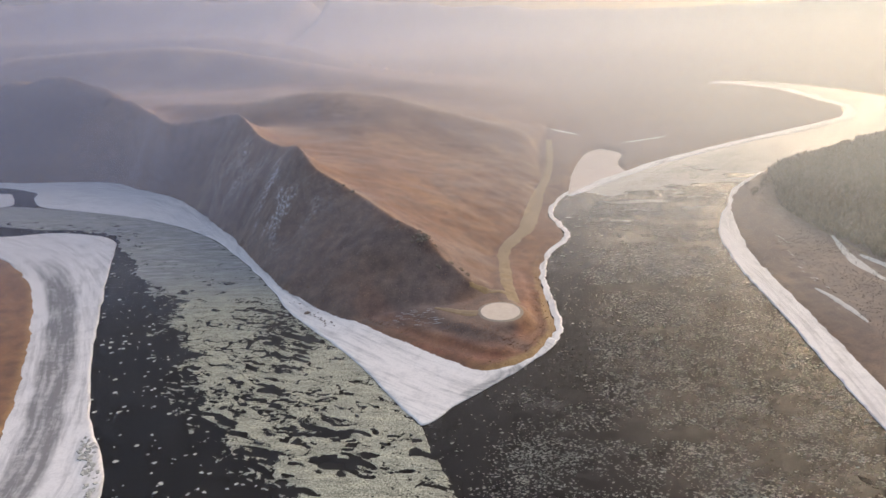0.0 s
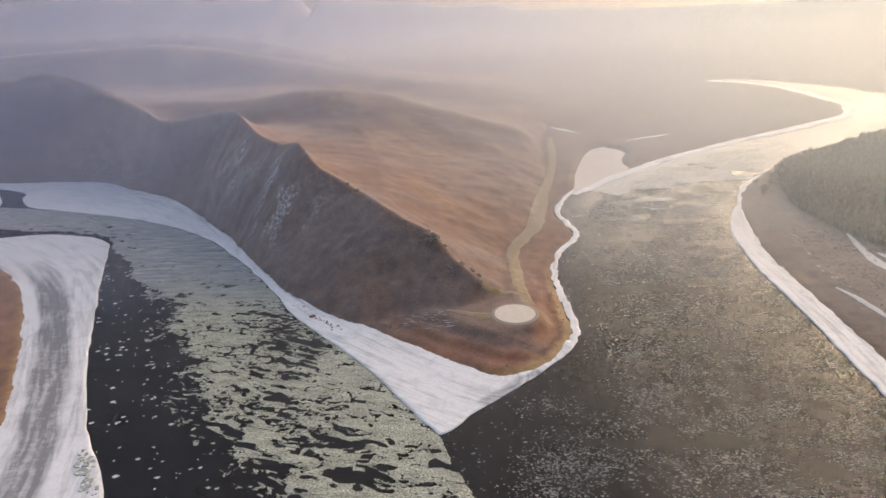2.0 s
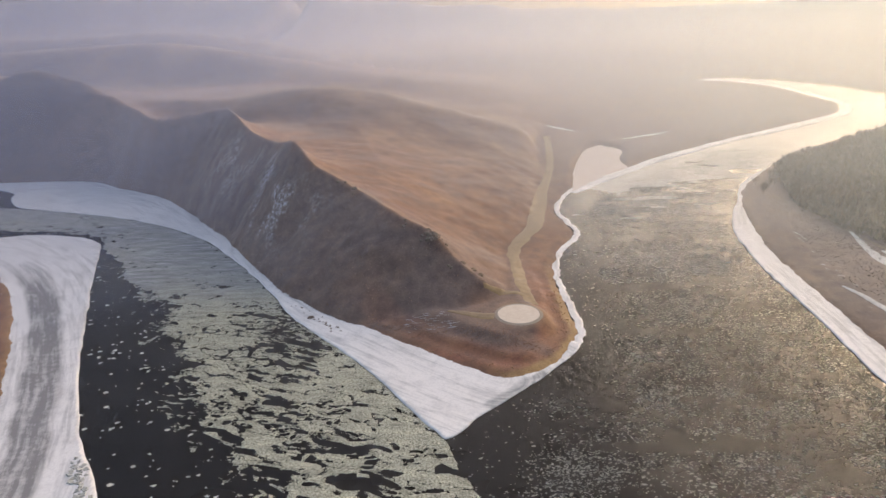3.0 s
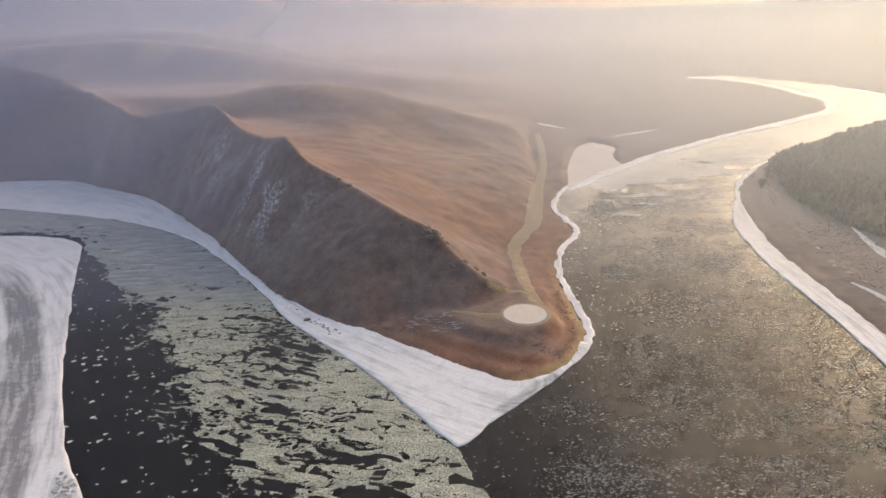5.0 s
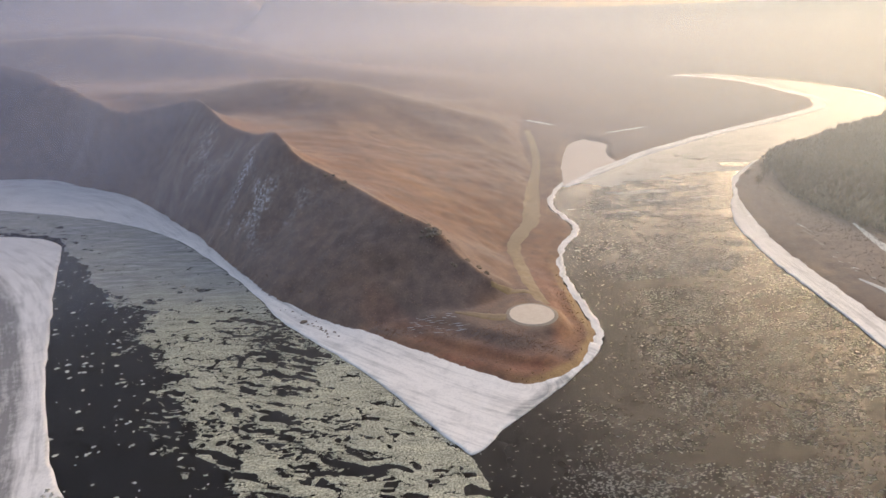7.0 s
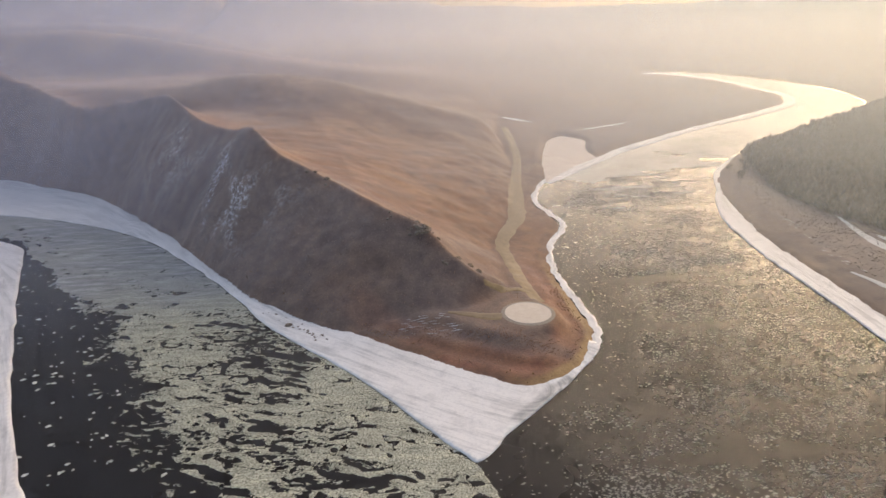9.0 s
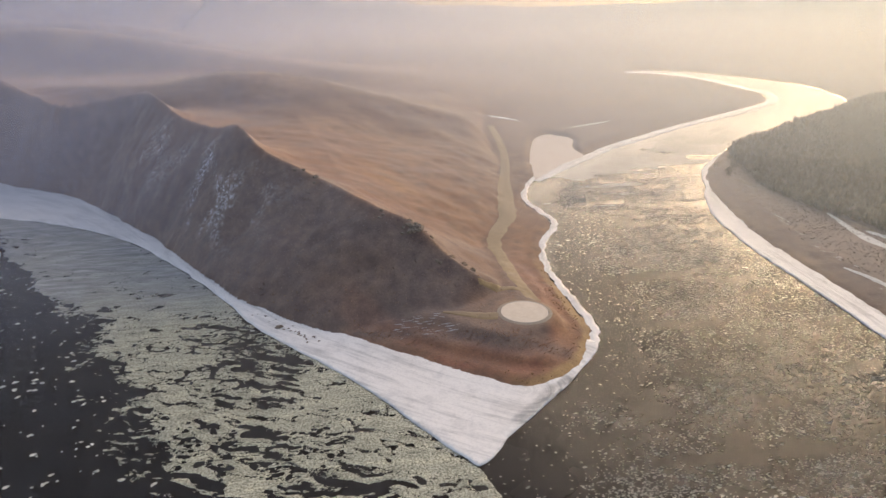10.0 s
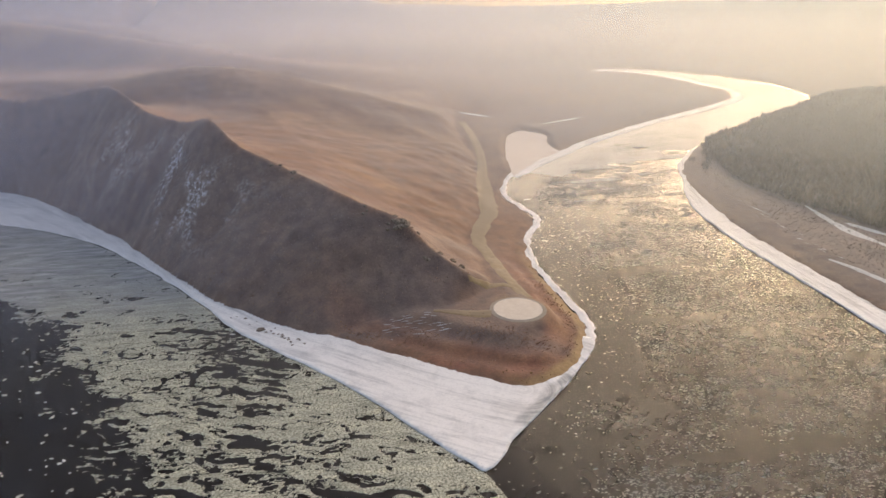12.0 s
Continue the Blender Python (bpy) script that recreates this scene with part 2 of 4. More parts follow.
def tex(nt, size, detail=4.0, rough=0.55, stretch=(1, 1, 1), turn=0.0):
    """A noise value with a feature size in metres, by the place in the world."""
    geo = nt.nodes.new("ShaderNodeNewGeometry")
    mp = nt.nodes.new("ShaderNodeMapping")
    mp.inputs["Scale"].default_value = [1.0 / (size * k) for k in stretch]
    mp.inputs["Rotation"].default_value = (0, 0, radians(turn))
    n = nt.nodes.new("ShaderNodeTexNoise")
    n.inputs["Scale"].default_value = 1.0
    n.inputs["Detail"].default_value = detail
    n.inputs["Roughness"].default_value = rough
    nt.links.new(geo.outputs["Position"], mp.inputs["Vector"])
    nt.links.new(mp.outputs["Vector"], n.inputs["Vector"])
    return n.outputs["Fac"]


def ramp(nt, value, stops):
    r = nt.nodes.new("ShaderNodeValToRGB")
    e = r.color_ramp.elements
    while len(e) < len(stops):
        e.new(0.5)
    for el, (at, col) in zip(e, stops):
        el.position = at
        el.color = (*col, 1) if len(col) == 3 else col
    nt.links.new(value, r.inputs["Fac"])
    return r.outputs["Color"]


def mix(nt, fac, a, b, how="MIX"):
    m = nt.nodes.new("ShaderNodeMix")
    m.data_type = "RGBA"
    m.blend_type = how
    for sock, v in ((m.inputs["Factor"], fac), (m.inputs["A"], a), (m.inputs["B"], b)):
        if isinstance(v, (int, float)):
            sock.default_value = v
        elif isinstance(v, tuple):
            sock.default_value = (*v, 1)
        else:
            nt.links.new(v, sock)
    return m.outputs["Result"]


def math_node(nt, op, a, b, clamp=False):
    m = nt.nodes.new("ShaderNodeMath")
    m.operation = op
    m.use_clamp = clamp
    for sock, v in zip(m.inputs, (a, b)):
        if isinstance(v, (int, float)):
            sock.default_value = v
        else:
            nt.links.new(v, sock)
    return m.outputs["Value"]


def attribute(nt, name):
    a = nt.nodes.new("ShaderNodeAttribute")
    a.attribute_name = name
    return a.outputs["Fac"]


def bump(nt, bsdf, height, strength, distance):
    b = nt.nodes.new("ShaderNodeBump")
    b.inputs["Strength"].default_value = strength
    b.inputs["Distance"].default_value = distance
    nt.links.new(height, b.inputs["Height"])
    nt.links.new(b.outputs["Normal"], bsdf.inputs["Normal"])


def ground_material():
    m, nt, p = material("steppe ground")
    wide, mid, fine = tex(nt, 60, 5), tex(nt, 9, 6, 0.6), tex(nt, 1.3, 4, 0.65)
    grass = ramp(nt, wide, [(0.30, (0.13, 0.086, 0.063)), (0.50, (0.175, 0.118, 0.084)), (0.72, (0.235, 0.165, 0.112))])
    rusty = ramp(nt, wide, [(0.30, (0.122, 0.048, 0.020)), (0.52, (0.188, 0.080, 0.030)), (0.72, (0.25, 0.12, 0.045))])
    col = mix(nt, attribute(nt, "rust"), grass, rusty)
    tuft = ramp(nt, mid, [(0.34, (0.70, 0.67, 0.65)), (0.5, (1, 1, 1)), (0.68, (1.16, 1.13, 1.08))])
    col = mix(nt, 1.0, col, tuft, "MULTIPLY")
    sandy = ramp(nt, mid, [(0.3, (0.33, 0.195, 0.07)), (0.7, (0.50, 0.32, 0.12))])
    col = mix(nt, math_node(nt, "MULTIPLY", attribute(nt, "sand"), 0.8), col, sandy)
    # scrub tone; on the steep river side it also carries painted shade
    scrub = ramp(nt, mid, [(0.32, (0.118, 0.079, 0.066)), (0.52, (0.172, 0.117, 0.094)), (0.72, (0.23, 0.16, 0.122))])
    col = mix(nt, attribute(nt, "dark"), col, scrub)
    reds = ramp(nt, mid, [(0.3, (0.22, 0.066, 0.038)), (0.7, (0.42, 0.165, 0.085))])
    col = mix(nt, math_node(nt, "MULTIPLY", attribute(nt, "red"), 0.92), col, reds)
    grain = ramp(nt, fine, [(0.3, (0.62, 0.62, 0.62)), (0.7, (1.3, 1.3, 1.3))])
    col = mix(nt, 0.55, col, grain, "MULTIPLY")
    patch = math_node(nt, "MULTIPLY", attribute(nt, "snow"), ramp(nt, tex(nt, 3, 6, 0.75), [(0.47, (0, 0, 0)), (0.62, (0.9, 0.9, 0.9))]))
    col = mix(nt, patch, col, (0.72, 0.73, 0.76))
    nt.links.new(col, p.inputs["Base Color"])
    p.inputs["Roughness"].default_value = 0.8
    p.inputs["Sheen Weight"].default_value = 0.22
    p.inputs["Sheen Roughness"].default_value = 0.6
    p.inputs["Sheen Tint"].default_value = (0.95, 0.87, 0.82, 1)
    bump(nt, p, mix(nt, 0.5, mid, fine), 0.5, 0.7)
    return m


def ice_material(name, light, dull, wet):
    m, nt, p = material(name)
    geo, sep, com = nt.nodes.new("ShaderNodeNewGeometry"), nt.nodes.new("ShaderNodeSeparateXYZ"), nt.nodes.new("ShaderNodeCombineXYZ")
    nt.links.new(geo.outputs["Position"], sep.inputs[0])
    nt.links.new(math_node(nt, "MULTIPLY", attribute(nt, "shore"), 0.30), com.inputs[0])
    nt.links.new(math_node(nt, "MULTIPLY", sep.outputs[0], 0.025), com.inputs[1])
    nt.links.new(math_node(nt, "MULTIPLY", sep.outputs[1], 0.025), com.inputs[2])
    bands = nt.nodes.new("ShaderNodeTexNoise")
    bands.inputs["Scale"].default_value = 1.0
    bands.inputs["Detail"].default_value = 7.0
    bands.inputs["Roughness"].default_value = 0.6
    nt.links.new(com.outputs[0], bands.inputs["Vector"])
    streak = bands.outputs["Fac"]
    fine = tex(nt, 1.2, 5, 0.7)
    col = ramp(nt, streak, [(0.36, dull), (0.52, light), (1.0, light)])
    col = mix(nt, 0.5, col, ramp(nt, fine, [(0.28, (0.72, 0.72, 0.73)), (0.55, (1, 1, 1))]), "MULTIPLY")
    col = mix(nt, 0.55, col, ramp(nt, tex(nt, 13, 6, 0.7), [(0.36, (0.74, 0.745, 0.75)), (0.5, (1, 1, 1))]), "MULTIPLY")
    col = mix(nt, 0.8, col, ramp(nt, tex(nt, 2.2, 5, 0.8), [(0.27, (0.45, 0.45, 0.46)), (0.36, (1, 1, 1))]), "MULTIPLY")
    blotch = ramp(nt, mix(nt, 0.4, streak, tex(nt, 4, 6, 0.7)), [(0.40, (1, 1, 1)), (0.60, (0.4, 0.4, 0.4))])
    col = mix(nt, math_node(nt, "MULTIPLY", attribute(nt, "wet"), blotch, True), col, wet)
    nt.links.new(col, p.inputs["Base Color"])
    p.inputs["Roughness"].default_value = 0.55
    p.inputs["Subsurface Weight"].default_value = 0.0
    bump(nt, p, mix(nt, 0.6, streak, fine), 0.4, 0.25)
    return m


def pan_material(name, a, b, rough=0.9):
    m, nt, p = material(name)
    geo = nt.nodes.new("ShaderNodeNewGeometry")
    col = ramp(nt, geo.outputs["Random Per Island"], [(0.0, a), (1.0, b)])
    col = mix(nt, 0.85, col, ramp(nt, tex(nt, 1.6, 6, 0.75), [(0.32, (0.48, 0.49, 0.47)), (0.5, (0.92, 0.92, 0.90)), (0.66, (1.2, 1.19, 1.15))]), "MULTIPLY")
    col = mix(nt, 0.8, col, ramp(nt, tex(nt, 14, 5, 0.6, (1.8, 0.7, 1), 8), [(0.35, (0.72, 0.73, 0.70)), (0.65, (1.12, 1.11, 1.08))]), "MULTIPLY")
    nt.links.new(col, p.inputs["Base Color"])
    p.inputs["Roughness"].default_value = rough
    p.inputs["Specular IOR Level"].default_value = 0.1
    bump(nt, p, tex(nt, 0.8, 4, 0.7), 0.25, 0.06)
    return m


def slush_material():
    """Grainy grey-green slush that thins to a dark streaked film."""
    m, nt, p = material("slush ice")
    grain, clot = tex(nt, 0.95, 5, 0.8), tex(nt, 7, 6, 0.65, (2.2, 0.7, 1), 9)
    col = ramp(nt, grain, [(0.38, (0.075, 0.077, 0.05)), (0.49, (0.33, 0.335, 0.255)), (0.60, (0.66, 0.66, 0.54))])
    col = mix(nt, 0.85, col, ramp(nt, clot, [(0.34, (0.55, 0.57, 0.53)), (0.5, (0.95, 0.95, 0.93)), (0.66, (1.3, 1.29, 1.22))]), "MULTIPLY")
    streak = tex(nt, 6, 7, 0.7, (3.5, 0.8, 1), 12)
    thin = ramp(nt, streak, [(0.32, (0.14, 0.145, 0.145)), (0.5, (0.27, 0.28, 0.275)), (0.68, (0.47, 0.48, 0.465))])
    veil = math_node(nt, "MULTIPLY", attribute(nt, "film"), ramp(nt, tex(nt, 30, 4, 0.6, (2, 0.8, 1), 15), [(0.35, (1, 1, 1)), (0.7, (0.6, 0.6, 0.6))]), True)
    nt.links.new(mix(nt, veil, col, thin), p.inputs["Base Color"])
    p.inputs["Roughness"].default_value = 0.6
    bump(nt, p, grain, 0.6, 0.15)
    return m


def water_material():
    m, nt, p = material("cold river water")
    col = ramp(nt, tex(nt, 60, 3), [(0.35, (0.008, 0.0065, 0.005)), (0.65, (0.016, 0.013, 0.009))])
    nt.links.new(col, p.inputs["Base Color"])
    p.inputs["Roughness"].default_value = 0.13
    p.inputs["IOR"].default_value = 1.333
    p.inputs["Specular IOR Level"].default_value = 0.38
    bump(nt, p, mix(nt, 0.5, tex(nt, 1.1, 3, 0.5, (1, 2.2, 1), 20), tex(nt, 6, 3)), 0.12, 0.08)
    return m


def plain_material(name, dark_col, light_col, size, rough=0.85, relief=0.5, depth=0.05, sheen=0.0):
    m, nt, p = material(name)
    v = tex(nt, size, 6, 0.65)
    col = ramp(nt, v, [(0.3, dark_col), (0.7, light_col)])
    info = nt.nodes.new("ShaderNodeObjectInfo")
    col = mix(nt, 0.35, col, ramp(nt, info.outputs["Random"], [(0, (0.7, 0.7, 0.7)), (1, (1.3, 1.3, 1.3))]), "MULTIPLY")
    nt.links.new(col, p.inputs["Base Color"])
    p.inputs["Roughness"].default_value = rough
    p.inputs["Sheen Weight"].default_value = sheen
    bump(nt, p, v, relief, depth)
    return m


def twig_material(name, a, b):
    m, nt, p = material(name)
    nt.nodes.remove(p)
    geo = nt.nodes.new("ShaderNodeNewGeometry")
    col = ramp(nt, geo.outputs["Random Per Island"], [(0, a), (1, b)])
    d, t, both = nt.nodes.new("ShaderNodeBsdfDiffuse"), nt.nodes.new("ShaderNodeBsdfTranslucent"), nt.nodes.new("ShaderNodeMixShader")
    both.inputs[0].default_value = 0.45
    nt.links.new(col, d.inputs["Color"])
    nt.links.new(col, t.inputs["Color"])
    nt.links.new(d.outputs[0], both.inputs[1])
    nt.links.new(t.outputs[0], both.inputs[2])
    nt.links.new(both.outputs[0], nt.nodes["Material Output"].inputs["Surface"])
    return m


GROUND = ground_material()
ICE = ice_material("shore ice", (0.86, 0.84, 0.81), (0.63, 0.62, 0.60), (0.24, 0.25, 0.26))
BAR_ICE = ice_material("bar ice", (0.80, 0.79, 0.775), (0.58, 0.575, 0.565), (0.235, 0.23, 0.23))
SLUSH = slush_material()
PAN = pan_material("pan ice", (0.21, 0.21, 0.19), (0.38, 0.38, 0.345))
FLOE = pan_material("floe ice", (0.42, 0.42, 0.40), (0.68, 0.68, 0.65))
# hazy tone of the sheet that covers the far water's glare
DULL_SHEET = plain_material("dull river sheet", (0.36, 0.35, 0.31), (0.54, 0.525, 0.47), 9, 0.5, 0.2, 0.03)
WATER = water_material()
TRACK = plain_material("worn track", (0.20, 0.132, 0.062), (0.32, 0.225, 0.11), 4, sheen=0.3)
LAGOON = plain_material("dusty backwater ice", (0.56, 0.47, 0.40), (0.72, 0.63, 0.55), 12, 0.6)
CONCRETE = plain_material("pale compacted concrete", (0.66, 0.55, 0.43), (0.76, 0.66, 0.54), 3, 0.8, 0.3, 0.02)
KERB = plain_material("weathered concrete edge", (0.30, 0.25, 0.19), (0.42, 0.35, 0.28), 1.2)
ROCK = plain_material("weathered rock", (0.12, 0.09, 0.07), (0.30, 0.235, 0.175), 1.2, 0.9, 0.9, 0.15)
SNOW = plain_material("old snow", (0.50, 0.485, 0.465), (0.72, 0.705, 0.68), 1.5, 0.7)
TWIG = twig_material("bare twigs", (0.34, 0.21, 0.15), (0.52, 0.34, 0.24))
SLOPE_TWIG = twig_material("dark bare twigs", (0.25, 0.178, 0.148), (0.38, 0.28, 0.22))
WOOD_TWIG = twig_material("grey bare wood", (0.14, 0.118, 0.095), (0.25, 0.21, 0.17))
REED = twig_material("dry reeds", (0.22, 0.12, 0.07), (0.40, 0.27, 0.14))
BARK = plain_material("bark", (0.05, 0.04, 0.032), (0.12, 0.10, 0.08), 0.5)


# ---- mesh tools ----
def mesh_object(name, verts, faces, mat, parent=None, smooth=False):
    me = bpy.data.meshes.new(name)
    me.from_pydata(verts if isinstance(verts, list) else verts.tolist(), [], faces if isinstance(faces, list) else faces.tolist())
    me.materials.append(mat)
    if smooth:
        me.polygons.foreach_set("use_smooth", np.ones(len(me.polygons), bool))
    me.update()
    ob = new(name, me)
    if parent:
        ob.parent = parent
    return ob


def part(name, bm, mat, parent, label=""):
    me = bpy.data.meshes.new(name)
    bm.to_mesh(me)
    bm.free()
    me.materials.append(mat)
    ob = new(name, me)
    ob.parent = parent
    return tagged(ob, label)


def put_values(ob, **fields):
    for name, values in fields.items():
        ob.data.attributes.new(name, "FLOAT", "POINT").data.foreach_set("value", np.asarray(values, np.float32))


def widening(lo, hi, fine_lo, fine_hi, cell, grow=1.055, most=60):
    """Grid lines, evenly close in the middle and wider towards the ends."""
    mid = np.arange(fine_lo, fine_hi + cell, cell)
    up, v, c = [], mid[-1], cell
    while v < hi:
        c = min(c * grow, most)
        v += c
        up.append(v)
    down, v, c = [], mid[0], cell
    while v > lo:
        c = min(c * grow, most)
        v -= c
        down.append(v)
    return np.array(down[::-1] + list(mid) + up)


def iso_sheet(name, xs, ys, level, height, mat, label, category, kind, **fields):
    """A thin sheet wherever level(x, y) > 0: its rim follows the zero line and slopes down to the water."""
    X, Y = np.meshgrid(xs, ys)
    F = level(X.ravel(), Y.ravel()).reshape(X.shape)
    gy_, gx_ = np.gradient(F, ys, xs)
    ins = F > 0
    cells = ins[:-1, :-1].astype(int) + ins[1:, :-1] + ins[:-1, 1:] + ins[1:, 1:]
    C = cells > 0
    pad = np.pad(C, 1)
    used = pad[:-1, :-1] | pad[1:, :-1] | pad[:-1, 1:] | pad[1:, 1:]
    out = used & ~ins
    g2 = gx_ ** 2 + gy_ ** 2 + 1e-6
    most = 0.9 * (xs[1] - xs[0])
    sx, sy = np.clip(-F * gx_ / g2, -most, most), np.clip(-F * gy_ / g2, -most, most)
    vx, vy = np.where(out, X + sx, X)[used], np.where(out, Y + sy, Y)[used]
    vz = height(vx, vy) - np.where(out[used], 0.16, 0.0)
    vid = np.full(X.shape, -1)
    vid[used] = np.arange(used.sum())
    j, i = np.nonzero(C)
    ob = mesh_object(name, np.stack([vx, vy, vz], -1), np.stack([vid[j, i], vid[j, i + 1], vid[j + 1, i + 1], vid[j + 1, i]], -1), mat, smooth=True)
    put_values(ob, **{k: f(vx, vy) for k, f in fields.items()})
    return tagged(ob, label, category, kind=kind)


def worley(x, y, seed):
    """Cells one unit wide: the gap to the nearest border between cells, and a random value for each cell."""
    ix, iy = np.floor(x), np.floor(y)
    d1, d2, who = np.full(x.shape, 9.0), np.full(x.shape, 9.0), np.zeros(x.shape)
    for a in (-1, 0, 1):
        for b in (-1, 0, 1):
            cx, cy = ix + a, iy + b
            d = np.hypot(cx + hash_grid(cx, cy, seed) - x, cy + hash_grid(cx, cy, seed + 1) - y)
            near = d < d1
            d2 = np.where(near, d1, np.minimum(d2, d))
            who = np.where(near, hash_grid(cx, cy, seed + 2), who)
            d1 = np.where(near, d, d1)
    return d2 - d1, who


# ---- ground and water ----
gx, gy = widening(-4700, 4700, -320, 290, 2.2), widening(-1500, 4600, 240, 720, 2.2)
mx, my = np.meshgrid(gx, gy)
gz, g_dark, g_snow, g_sand, g_rust, g_red = ground_z(mx.ravel(), my.ravel(), True)
nx, ny = len(gx), len(gy)
idx = np.arange(nx * ny).reshape(ny, nx)
quads = np.stack([idx[:-1, :-1], idx[:-1, 1:], idx[1:, 1:], idx[1:, :-1]], -1).reshape(-1, 4)
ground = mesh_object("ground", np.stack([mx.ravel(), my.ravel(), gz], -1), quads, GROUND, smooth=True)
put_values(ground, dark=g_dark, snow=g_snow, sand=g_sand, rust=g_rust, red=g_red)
tagged(ground, "rust-brown winter steppe with a dark rocky hill above two rivers", "ground", kind="structure")

wx_, wy_ = widening(-4600, 4600, -400, 300, 50, 1.1, 400), widening(-1400, 4500, 200, 800, 50, 1.1, 400)
ax, ay = np.meshgrid(wx_, wy_)
wi = np.arange(ax.size).reshape(ax.shape)
water = mesh_object("water", np.stack([ax.ravel(), ay.ravel(), np.zeros(ax.size)], -1),
                    np.stack([wi[:-1, :-1], wi[:-1, 1:], wi[1:, 1:], wi[1:, :-1]], -1).reshape(-1, 4), WATER)
tagged(water, "dark cold river water with drifting ice", "water", kind="structure")


# ---- fast ice along the shores ----
def ice_sheet(name, outline, cell, mat, label, wet=None, edge_seed=0, top=0.34):
    """A slab of shore ice within an outline, with a rough top, a raised rim and broken sides."""
    line = spline(outline + [outline[0]], 6)[:-1]
    line = line + np.stack([1.1 * fbm(line[:, 0], line[:, 1], 9, 3, 101 + edge_seed), 1.1 * fbm(line[:, 0], line[:, 1], 9, 3, 131 + edge_seed)], -1)
    x0, y0 = line.min(0) - cell
    x1, y1 = line.max(0) + cell
    xs, ys = np.arange(x0, x1, cell), np.arange(y0, y1, cell)
    X, Y = np.meshgrid(xs, ys)
    C = inside((X[:-1, :-1] + cell / 2).ravel(), (Y[:-1, :-1] + cell / 2).ravel(), line).reshape(X.shape[0] - 1, -1)
    # leave out what lies deep under the land
    cz = signed((X[:-1, :-1] + cell / 2)[C], (Y[:-1, :-1] + cell / 2)[C], SPIT)
    for bank in (LEFT_BANK, RIGHT_BANK):
        cz = np.maximum(cz, signed((X[:-1, :-1] + cell / 2)[C], (Y[:-1, :-1] + cell / 2)[C], bank))
    keep = np.zeros(C.shape, bool)
    keep[C] = cz < 6
    C = keep
    pad = np.pad(C, 1)
    count = pad[:-1, :-1].astype(int) + pad[1:, :-1] + pad[:-1, 1:] + pad[1:, 1:]
    used, rim = count > 0, (count > 0) & (count < 4)
    vid = np.full(X.shape, -1)
    vid[used] = np.arange(used.sum())
    vx, vy = X[used].copy(), Y[used].copy()
    r = rim[used]
    d, px, py, _ = nearest(vx[r], vy[r], line, True)
    ok = d < 1.6 * cell
    rx, ry = vx[r], vy[r]
    rx[ok], ry[ok] = px[ok], py[ok]
    vx[r], vy[r] = rx, ry
    de = nearest(vx, vy, line, True)[0]
    vz = top + 0.10 * fbm(vx, vy, 6, 4, 151) + 0.28 * np.maximum(0, fbm(vx - vy, (vx + vy) * 0.35, 7, 3, 157)) ** 1.5 \
        + 0.16 * np.exp(-de / 1.3) * (0.6 + fbm(vx, vy, 3, 2, 161))
    j, i = np.nonzero(C)
    faces = np.stack([vid[j, i], vid[j, i + 1], vid[j + 1, i + 1], vid[j + 1, i]], -1)
    edges = {}
    for f in faces:
        for a, b in ((f[0], f[1]), (f[1], f[2]), (f[2], f[3]), (f[3], f[0])):
            if (b, a) in edges:
                del edges[(b, a)]
            else:
                edges[(a, b)] = 1
    low, verts, out = {}, np.stack([vx, vy, vz], -1).tolist(), faces.tolist()
    wetness = (wet(vx, vy) if wet else np.zeros(len(vx))).tolist()
    shore = np.minimum(nearest(vx, vy, west_line)[0], nearest(vx, vy, left_line)[0])
    shore = np.minimum(shore, nearest(vx, vy, right_line)[0]).tolist()
    for a, b in edges:
        for v in (a, b):
            if v not in low:
                low[v] = len(verts)
                verts.append([verts[v][0], verts[v][1], -0.25])
                wetness.append(0.5)
                shore.append(shore[v])
        out.append([b, a, low[a], low[b]])
    ob = mesh_object(name, verts, out, mat, smooth=True)
    put_values(ob, wet=wetness, shore=shore)
    return tagged(ob, label, "shore ice", kind="structure")


def spit_wet(x, y):
    d = nearest(x, y, np.array([(50.0, 337.0), (40, 329), (30, 319), (20, 309)]))[0]
    return 0.95 * (1 - step(1.5, 4.5, d + 3.4 * fbm(x, y, 7, 4, 171, 0.65)))


ICE_SPIT = [(-640, 770), (-582, 766), (-543, 754), (-510, 734), (-503, 717), (-474, 683), (-430, 666), (-368, 647), (-314, 625), (-266, 597),
            (-224, 564), (-186, 520), (-156, 482), (-126, 439), (-114, 419), (-93, 393), (-67, 366), (-44, 338), (-23, 308), (-6, 285),
            (0, 281), (13, 297), (28, 312), (45, 329), (61, 348), (75, 369), (60, 372), (30, 345), (-60, 408), (-130, 470), (-230, 610),
            (-320, 710), (-460, 800), (-640, 808)]
ice_sheet("shore_ice_1", ICE_SPIT, 1.6, ICE, "white snow-dusted shore ice pointing into the confluence", spit_wet)


def bar_wet(x, y):
    d = nearest(x, y, left_line)[0]
    d = d + 3 * fbm(x, y, 25, 3, 181)
    return 1.2 * step(6, 10, d) * (1 - step(25, 31, d)) * (1 - step(440, 520, y - 0.2 * x - 80))


